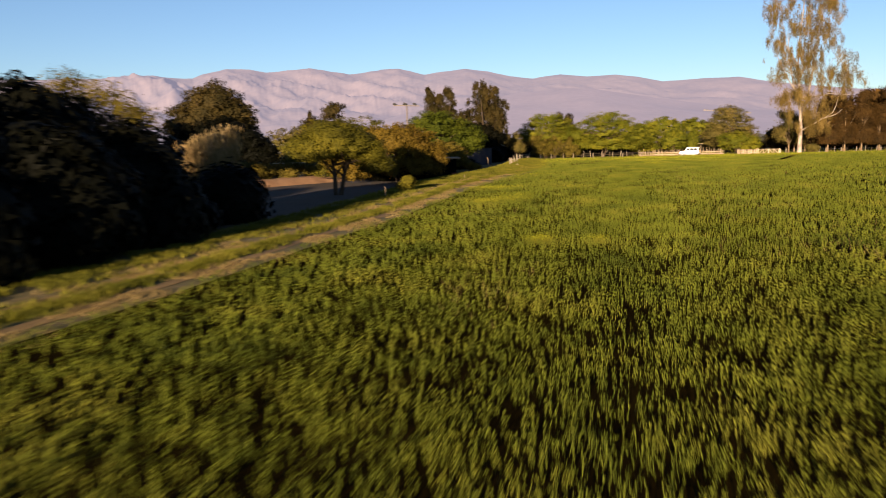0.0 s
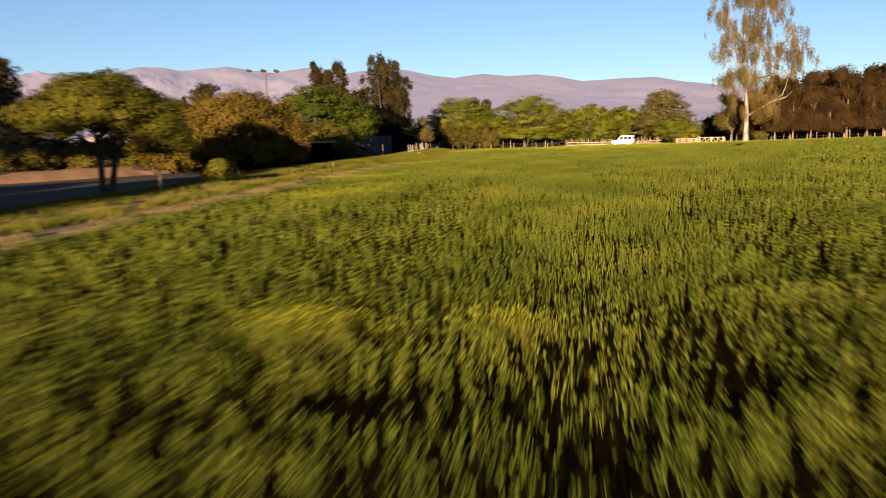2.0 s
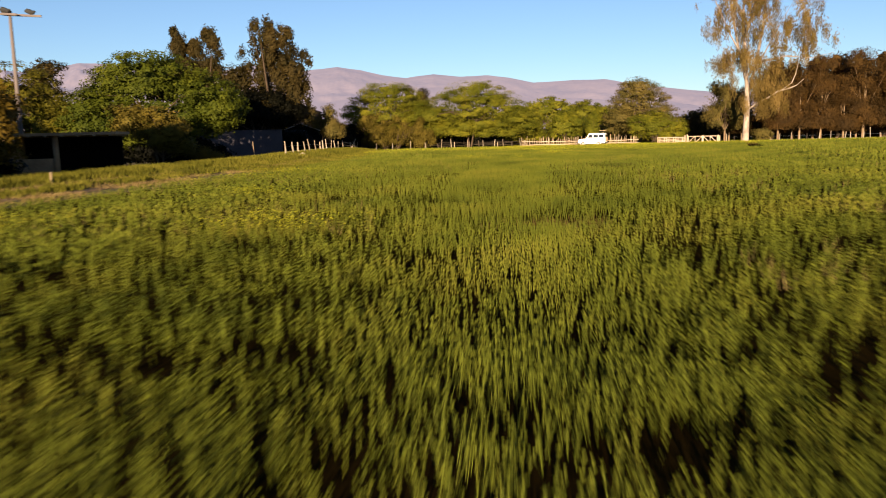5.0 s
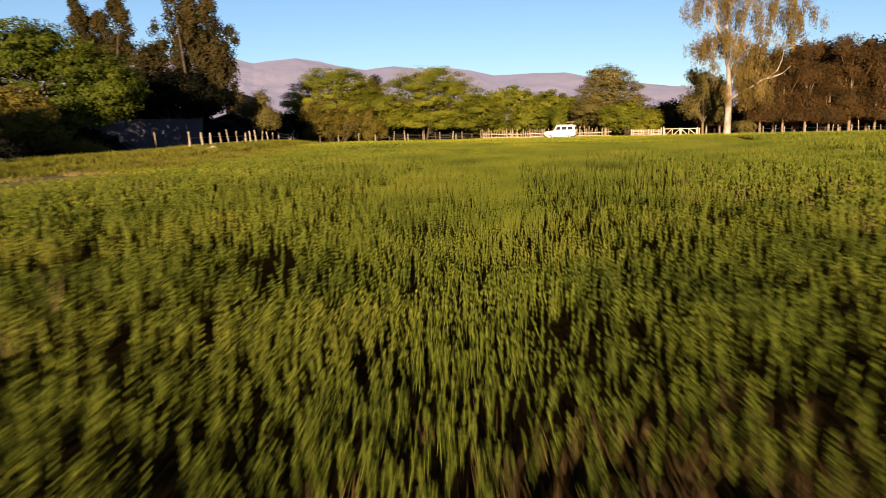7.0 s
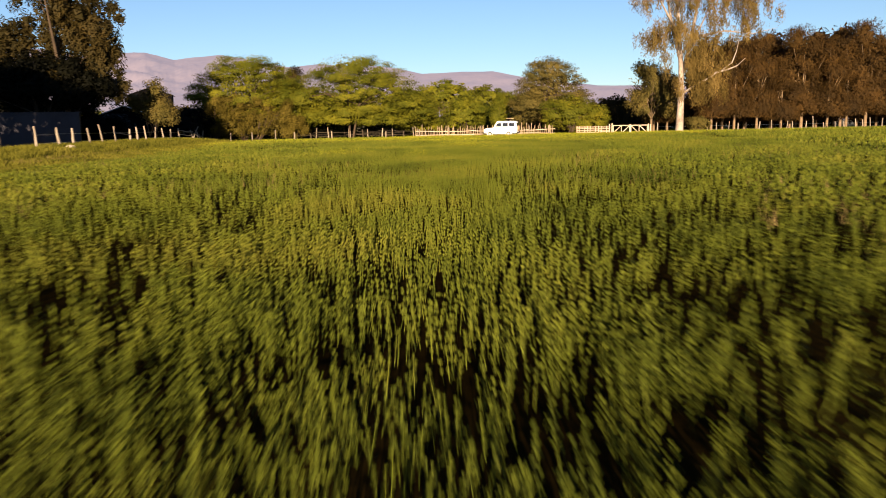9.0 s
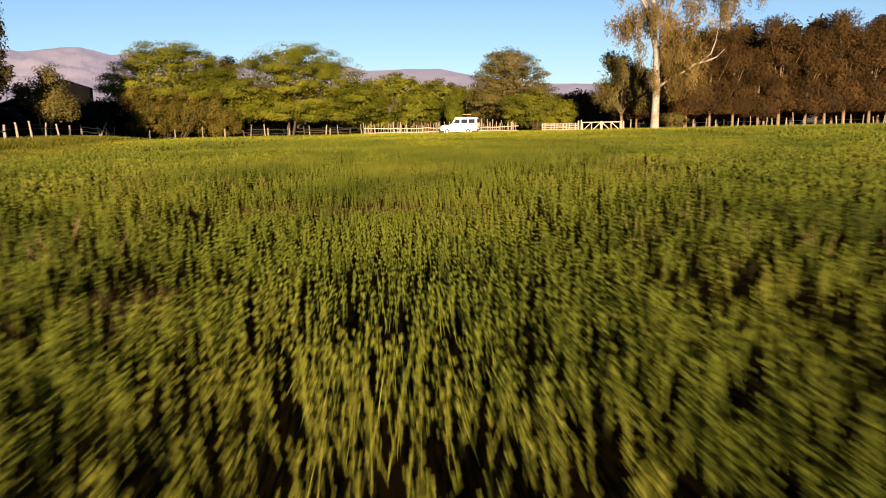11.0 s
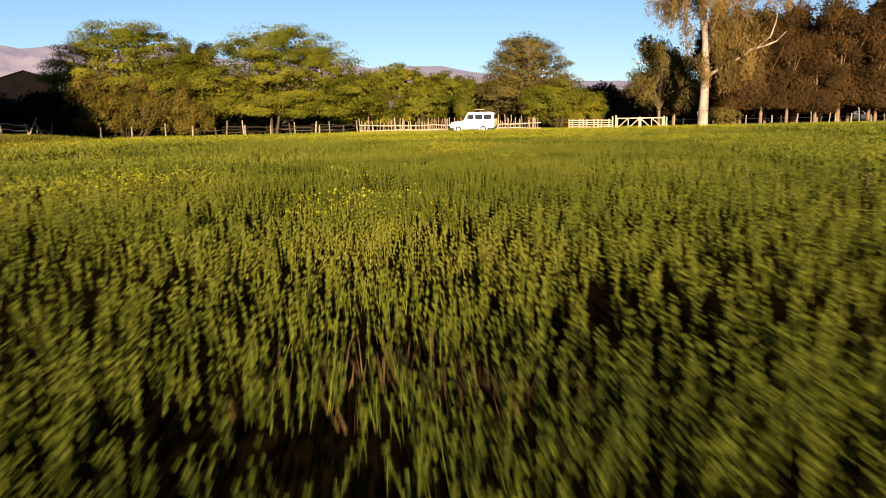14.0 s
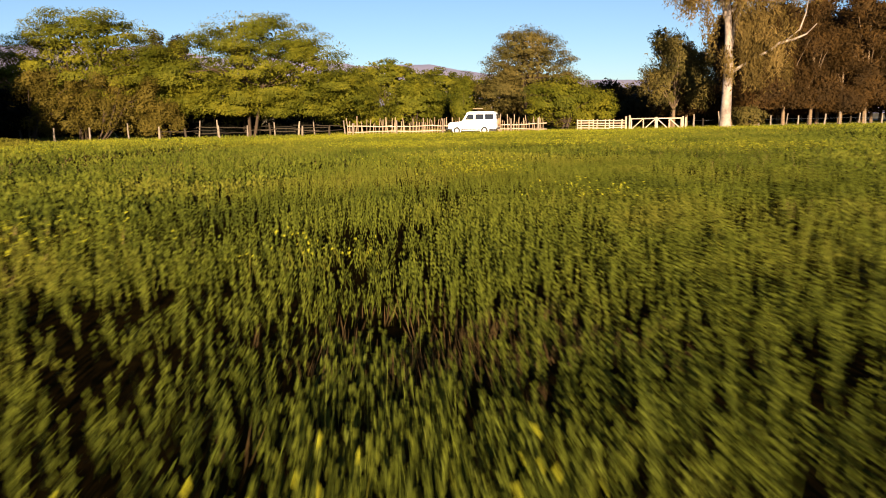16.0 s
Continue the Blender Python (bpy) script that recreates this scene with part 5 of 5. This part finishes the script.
# power pole
PL = thing("power_pole", -7.0, 124.9, 0, 0, "tall concrete power pole with two crossarms and insulators", "pole")
bm = bmesh.new()
tube(bm, [(0, 0, -0.3), (0, 0, 5.5), (0, 0, 10.9)], [0.17, 0.135, 0.1], 10)
part("pole", bm, M_POLE, PL, smooth=True)
for k, (y, z, x0, x1) in enumerate(((-0.22, 10.75, -2.0, 0.5), (0.22, 10.7, -0.5, 1.9))):
    bm = bmesh.new()
    beam(bm, (x0, y, z), (x1, y, z - 0.12), 0.12, 0.14)
    arm = part("crossarm", bm, M_POLE, PL)
    for i in range(2):
        x = x0 + 0.2 + (x1 - x0 - 0.9) * i
        bm = bmesh.new()
        tube(bm, [(x - 0.34, y, z + 0.2), (x - 0.2, y, z + 0.24), (x, y, z + 0.16), (x + 0.2, y, z + 0.12), (x + 0.34, y, z + 0.2)], [0.06, 0.15, 0.17, 0.13, 0.05], 8)
        part("insulator", bm, M_RUBBER, arm)
# small white bag on the grassy bank
t = thing("white_bag", 10.9, 142.6, float(bank_z(10.9, 142.6)), 30, "small crumpled white bag lying on the grassy bank", "bag")
bm = bmesh.new()
bmesh.ops.create_icosphere(bm, subdivisions=3, radius=0.3)
for v in bm.verts:
    v.co = Vector((v.co.x * 1.3, v.co.y * 0.8, max(v.co.z * 0.7, -0.1) + 0.14)) * (1 + 0.22 * noise.noise(v.co * 7))
part("bag_body", bm, M_LIME, t)
# farmyard clutter
for k, (x, y, w, d, h, mat, label) in enumerate(((-1.4, 106.0, 0.5, 0.4, 0.55, M_LIME, "small white container lying on the verge"), (-24.5, 113.2, 1.6, 1.0, 0.9, M_ADOBE, "low mud oven block beside the yard fence"))):
    t = thing("container" if k == 0 else "mud_oven", x, y, 0, 20 * k + 15, label, "container" if k == 0 else "oven")
    bm = bmesh.new()
    box(bm, -w / 2, w / 2, -d / 2, d / 2, 0, h, 0.08)
    part("container_body" if k == 0 else "oven_body", bm, mat, t)

# ---- crop, verge and weeds ----
rng = np.random.default_rng(123)
# a line up the middle of the field, along which the crop is built finest
PX = np.array([0.7, 6.3, 10.6, 14.4, 17.0, 19.0, 21.0, 24.8, 28.5, 62.0])
PY = np.array([0.0, 30.0, 47.0, 68.0, 80.0, 91.0, 102.0, 115.0, 126.0, 192.0])


def tufts(x, y, blades, height, width, spread, lean=0.42):
    """Tapered blades of tufts standing at x, y."""
    n = len(x)
    h = np.repeat(height * rng.uniform(0.88, 1.12, n), blades)
    k = n * blades
    a = rng.uniform(0, 2 * np.pi, k)
    out = np.c_[np.cos(a), np.sin(a), np.zeros(k)]
    r = spread * rng.uniform(0, 1, (k, 1)) ** 0.7
    base = np.c_[np.repeat(x, blades), np.repeat(y, blades), np.zeros(k)] + out * r
    hh = (h * rng.uniform(0.72, 1.08, k))[:, None]
    base[:, 2] = hh[:, 0] * rng.uniform(0, 0.3, k)
    tip = base + out * hh * rng.uniform(0.03, lean, (k, 1)) + np.array([0, 0, 1]) * (hh - base[:, 2:3])
    b = rng.uniform(0, 2 * np.pi, k)
    side = np.c_[np.cos(b), np.sin(b), np.zeros(k)]
    w = width * rng.uniform(0.6, 1.4, (k, 1))
    return np.stack([base + side * w, base - side * w, tip], 1)


def leaflets(x, y, count, height, size, spread):
    """Small three-cornered leaves in the tops of tufts."""
    k = len(x) * count
    a, r = rng.uniform(0, 2 * np.pi, k), spread * rng.uniform(0, 1, k) ** 0.6
    r *= rng.uniform(0.5, 1.0, k)
    z = np.repeat(height, count) * rng.uniform(0.3, 1.04, k)
    P = np.c_[np.repeat(x, count) + np.cos(a) * r, np.repeat(y, count) + np.sin(a) * r, z]
    u = unit(rng.normal(size=(k, 3)) * np.array([0.6, 0.6, 1.3]))
    v = unit(rng.normal(size=(k, 3)) * np.array([1, 1, 0.35]))
    s = size * rng.uniform(0.6, 1.4, (k, 1))
    return np.stack([P - u * s * 0.8, P + u * s * 0.3 + v * s * 0.5, P + u * s * 0.3 - v * s * 0.5], 1)


def lumps(x, y, s, seed):
    return np.array([noise.noise((a * s, b * s, seed)) for a, b in zip(x, y)])


def scatter(n, x0, x1, y0, y1):
    return rng.uniform(x0, x1, n), rng.uniform(y0, y1, n)


def in_field(x, y, gap=1.1):
    return (x > rut_x(y, 1) + gap + 0.5 * np.sin(y * 0.7)) & (y < FIELD_END - 0.3 + 0.5 * np.sin(x * 0.6)) & (x < 30 + 0.66 * y)


def reach(x, y):
    """How far a place lies to the side of the field's middle line."""
    return np.abs(x - np.interp(y, PY, PX))


def shoot_shape(whorls, per, leaf, rise=1.7):
    """One leafy shoot of height 1: a thin stem with whorls of steep narrow leaflets."""
    tris = []
    w = leaf * 0.08
    tris.append([(-w, 0, 0), (w, 0, 0), (0, 0, 0.97)])
    for i in range(whorls):
        z = 0.2 + 0.66 * (i + rng.uniform(-0.3, 0.3)) / max(whorls - 1, 1)
        size = leaf * (1.15 - 0.45 * abs(z - 0.55)) * rng.uniform(0.8, 1.2)
        a0 = rng.uniform(0, 2 * np.pi)
        for k in range(per):
            a = a0 + 2 * np.pi * k / per + rng.uniform(-0.4, 0.4)
            up = rise * rng.uniform(0.35, 1.6)
            d = unit(np.array([np.cos(a), np.sin(a), up]))
            e = unit(np.array([-np.sin(a), np.cos(a), rng.uniform(-0.3, 0.3)]))
            p = np.array([0, 0, z])
            m, q = p + d * size * 0.62, p + d * size * 1.25
            if per > 2:  # a whole leaflet, broadest past its middle
                tris.append([p, m + e * size * 0.24, m - e * size * 0.24])
            else:
                tris.append([p - e * size * 0.1, m + e * size * 0.3, q])
    return np.array(tris, float)


def shoots(x, y, height, whorls, per, leaf, lean=0.16, kinds=10):
    """Leafy shoots of the given heights standing at x, y."""
    out = []
    kind = rng.integers(0, kinds, len(x))
    for k in range(kinds):
        S = shoot_shape(whorls, per, leaf / 0.3)
        w = kind == k
        n = int(w.sum())
        if not n:
            continue
        a, h = rng.uniform(0, 2 * np.pi, n), height[w]
        c, s = np.cos(a)[:, None, None], np.sin(a)[:, None, None]
        X = (S[None, :, :, 0] * c - S[None, :, :, 1] * s) * 0.3
        Y = (S[None, :, :, 0] * s + S[None, :, :, 1] * c) * 0.3
        Z = S[None, :, :, 2] * h[:, None, None]
        X = X + x[w][:, None, None] + Z * rng.normal(0, lean, n)[:, None, None]
        Y = Y + y[w][:, None, None] + Z * rng.normal(0.03, lean, n)[:, None, None]
        out.append(np.stack([X, Y, Z + 0.02], -1).reshape(-1, 3, 3))
    return np.concatenate(out)


# bare or weedy patches of the field: x, y, radius
THIN = ((18.6, 83.4, 1.1), (24.6, 115.9, 1.0), (25.6, 114.9, 0.6), (23.2, 116.8, 0.7), (29.5, 130.8, 0.9), (21.5, 110.1, 0.7), (27.0, 122.0, 0.6), (25.7, 118.1, 0.6))


def thinned(x, y):
    return sum(np.exp(-((x - a) ** 2 + (y - b) ** 2) / (r * r)) for a, b, r in THIN)


def crop(name, per_m2, near, far, y0, y1, height, whorls, per, leaf, seed, gap=-0.12, tuft=3.4):
    """Crop between two distances from the field's middle line."""
    n = int(per_m2 * 2 * (far - near) * (y1 - y0))
    y = rng.uniform(y0, y1, n)
    x = np.interp(y, PY, PX) + rng.choice([-1, 1], n) * rng.uniform(near, far, n)
    ok = in_field(x, y)
    x, y = x[ok], y[ok]
    broad, mid, f = lumps(x, y, 0.16, seed), lumps(x, y, 0.75, 3.0), lumps(x, y, tuft, 9.0)
    dense = 0.11 * np.clip((y - 122) / 12, 0, 1)  # closer growth towards the far half
    keep = (f + 0.32 * mid > gap - dense + 0.06 * rng.normal(size=len(x))) & (thinned(x, y) < rng.uniform(0.4, 1.3, len(x)))
    x, y, broad, mid, f = x[keep], y[keep], broad[keep], mid[keep], f[keep]
    h = height * (0.5 + 0.5 * np.clip((x - rut_x(y, 1) - 1) / 5, 0, 1)) * (1 + 0.25 * broad + 0.26 * mid + 0.28 * np.clip(f, -0.2, 0.6))
    h *= rng.uniform(0.78, 1.16, len(x)) * (1 - 0.4 * np.clip(thinned(x, y), 0, 1))
    return tagged(quads(name, shoots(x, y, h, whorls, per, leaf), M_CROP), "dense green knee-high crop of leafy shoots", "crop", kind="stuff")


LOW = (70, 148)  # stretch of fine growth
crop("crop_middle_line", 215, 0.0, 2.0, *LOW, 0.265, 5, 3, 0.039, 1.0, 0.08, 7.0)
crop("crop_beside_middle_line", 150, 2.0, 7.0, *LOW, 0.265, 5, 2, 0.037, 2.0, 0.17, 7.0)
crop("crop_before_the_middle", 150, 0.0, 3.5, 42, LOW[0], 0.27, 4, 2, 0.047, 3.0, 0.1, 6.0)
crop("crop_at_the_start", 80, 0.0, 9.0, 10, 42, 0.27, 3, 2, 0.06, 3.0, 0.09, 5.5)
crop("crop_beside_the_start", 75, 3.5, 9.0, 42, LOW[0], 0.27, 3, 2, 0.06, 3.0, 0.09, 5.5)
crop("crop_ahead", 34, 0.0, 18.0, LOW[1], 191, 0.28, 3, 2, 0.085, 4.0, -0.05)
crop("crop_middle", 46, 7.0, 20.0, *LOW, 0.28, 3, 2, 0.075, 5.0, 0.03, 5.0)
crop("crop_out_from_the_start", 34, 9.0, 20.0, 9, LOW[0], 0.27, 3, 2, 0.09, 5.0, -0.05)
crop("crop_outer", 6.0, 20.0, 62.0, 9, 191, 0.28, 3, 2, 0.16, 6.0, -0.25)
x, y = scatter(27000, -30, 150, -58, FIELD_END - 1)
ok = (x > edge_x(y) + 4.5) & ((reach(x, y) > 61) | (y < 9))
x, y = x[ok], y[ok]
V = np.concatenate([tufts(x, y, 3, 0.3, 0.08, 0.55), leaflets(x, y, 4, np.full(len(x), 0.3), 0.22, 0.65)])
tagged(quads("crop_beyond", V, M_CROP), "green crop over the rest of the field", "crop", kind="stuff")
# dry brown stalks where the crop is thin
X = np.concatenate([rng.normal(a, r * 0.6, int(110 * r * r)) for a, b, r in THIN])
Y = np.concatenate([rng.normal(b, r * 0.6, int(110 * r * r)) for a, b, r in THIN])
tagged(quads("dry_stalks", tufts(X, Y, 5, 0.2, 0.006, 0.09, 0.5), M_STALK), "dry reddish-brown weed stalks in thin patches of the crop", "weeds", kind="stuff")
# verge grass between the ruts and at the yard's edge
y = rng.uniform(8, 190, 23000)
x = edge_x(y) + np.where(rng.uniform(size=23000) < 0.6, rng.normal(0.8, 1.1, 23000), (rut_x(y, 0) + rut_x(y, 1)) / 2 - edge_x(y) + rng.normal(0, 0.4, 23000))
ok = lumps(x, y, 0.5, 8.0) > -0.3
V = tufts(x[ok], y[ok], 5, 0.28, 0.026, 0.22)
V[:, :, 2] += np.repeat(bank_z(x[ok], y[ok]), 5)[:, None]
tagged(quads("verge_grass", V, M_VERGE), "yellow-green grass along the track", "grass", kind="stuff")
y = rng.uniform(95, 190, 13000)
x = edge_x(y) + rng.normal(np.interp(y, [95, 140, 190], [0.0, 1.0, 1.4]), 1.1, 13000)
ok = lumps(x, y, 0.35, 41.0) > -0.25
V = tufts(x[ok], y[ok], 6, 0.42, 0.024, 0.25)
V[:, :, 2] += np.repeat(bank_z(x[ok], y[ok]), 6)[:, None]
tagged(quads("bank_grass", V, M_VERGE), "tall yellow-green grass on the low bank", "grass", kind="stuff")
y = rng.uniform(118, 189, 9000)
x = edge_x(y) + rng.uniform(1.6, 6.6, 9000)
V = tufts(x, y, 5, 0.2, 0.024, 0.24)
V[:, :, 2] += np.repeat(bank_z(x, y), 5)[:, None]
tagged(quads("bank_foot_grass", V, M_VERGE), "short yellow-green grass between the bank and the crop", "grass", kind="stuff")
y = rng.uniform(20, 146, 24000)
x = np.where(rng.uniform(size=24000) < 0.5, rut_x(y, 0) + rng.normal(-0.3, 0.7, 24000), rut_x(y, 1) + rng.normal(0.3, 0.7, 24000))
ok = lumps(x, y, 0.3, 31.0) > -0.1
V = tufts(x[ok], y[ok], 3, 0.16, 0.013, 0.2)
V[:, :, 2] += np.repeat(bank_z(x[ok], y[ok]), 3)[:, None]
tagged(quads("dry_stubble", V, M_STRAW), "short golden dry grass along the wheel ruts", "grass", kind="stuff")
x, y = scatter(9000, 16, 130, 186.5, 193.0)
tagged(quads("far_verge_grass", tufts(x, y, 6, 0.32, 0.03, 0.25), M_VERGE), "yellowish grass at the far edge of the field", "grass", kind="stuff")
x, y = scatter(9000, -10, 140, 197.5, 260)
tagged(quads("dry_grass", tufts(x, y, 6, 0.3, 0.04, 0.3), M_VERGE), "dry grass below the trees and fences", "grass", kind="stuff")
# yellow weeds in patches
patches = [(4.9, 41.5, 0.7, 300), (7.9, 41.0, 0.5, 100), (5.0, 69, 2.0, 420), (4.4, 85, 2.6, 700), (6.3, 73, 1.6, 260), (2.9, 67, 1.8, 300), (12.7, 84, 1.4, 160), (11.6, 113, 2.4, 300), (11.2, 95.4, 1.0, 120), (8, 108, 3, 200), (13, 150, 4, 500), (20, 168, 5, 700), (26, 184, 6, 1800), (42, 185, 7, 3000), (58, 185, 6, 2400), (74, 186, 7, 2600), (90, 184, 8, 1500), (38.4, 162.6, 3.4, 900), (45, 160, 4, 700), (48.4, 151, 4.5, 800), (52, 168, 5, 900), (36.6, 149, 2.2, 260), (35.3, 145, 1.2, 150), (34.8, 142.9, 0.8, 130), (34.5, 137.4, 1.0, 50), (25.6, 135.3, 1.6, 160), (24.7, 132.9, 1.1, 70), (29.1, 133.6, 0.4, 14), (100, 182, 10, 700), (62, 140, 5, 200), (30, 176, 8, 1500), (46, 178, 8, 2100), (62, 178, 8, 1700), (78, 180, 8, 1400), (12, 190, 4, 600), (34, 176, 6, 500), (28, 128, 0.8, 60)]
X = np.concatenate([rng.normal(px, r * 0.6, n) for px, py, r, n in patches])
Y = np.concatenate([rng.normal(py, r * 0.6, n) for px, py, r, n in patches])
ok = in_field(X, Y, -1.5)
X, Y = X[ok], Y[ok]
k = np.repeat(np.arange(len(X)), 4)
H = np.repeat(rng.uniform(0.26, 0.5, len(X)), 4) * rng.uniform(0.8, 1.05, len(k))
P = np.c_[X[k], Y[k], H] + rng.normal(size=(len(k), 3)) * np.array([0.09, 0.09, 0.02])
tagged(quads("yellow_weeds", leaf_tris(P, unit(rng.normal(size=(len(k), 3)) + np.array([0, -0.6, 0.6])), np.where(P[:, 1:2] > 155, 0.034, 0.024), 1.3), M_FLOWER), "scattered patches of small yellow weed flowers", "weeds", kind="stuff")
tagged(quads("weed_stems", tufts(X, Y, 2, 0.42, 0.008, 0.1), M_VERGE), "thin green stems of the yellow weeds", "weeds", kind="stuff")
# pale seed heads
x, y = scatter(16000, 0, 80, 20, 188)
ok = in_field(x, y) & (lumps(x, y, 0.12, 21.0) > 0.08) & (reach(x, y) > 3.0)
x, y = x[ok], y[ok]
tagged(quads("seed_heads", tufts(x, y, 4, 0.36, 0.006, 0.12), M_STRAW), "pale dry seed heads standing among the crop", "grass", kind="stuff")
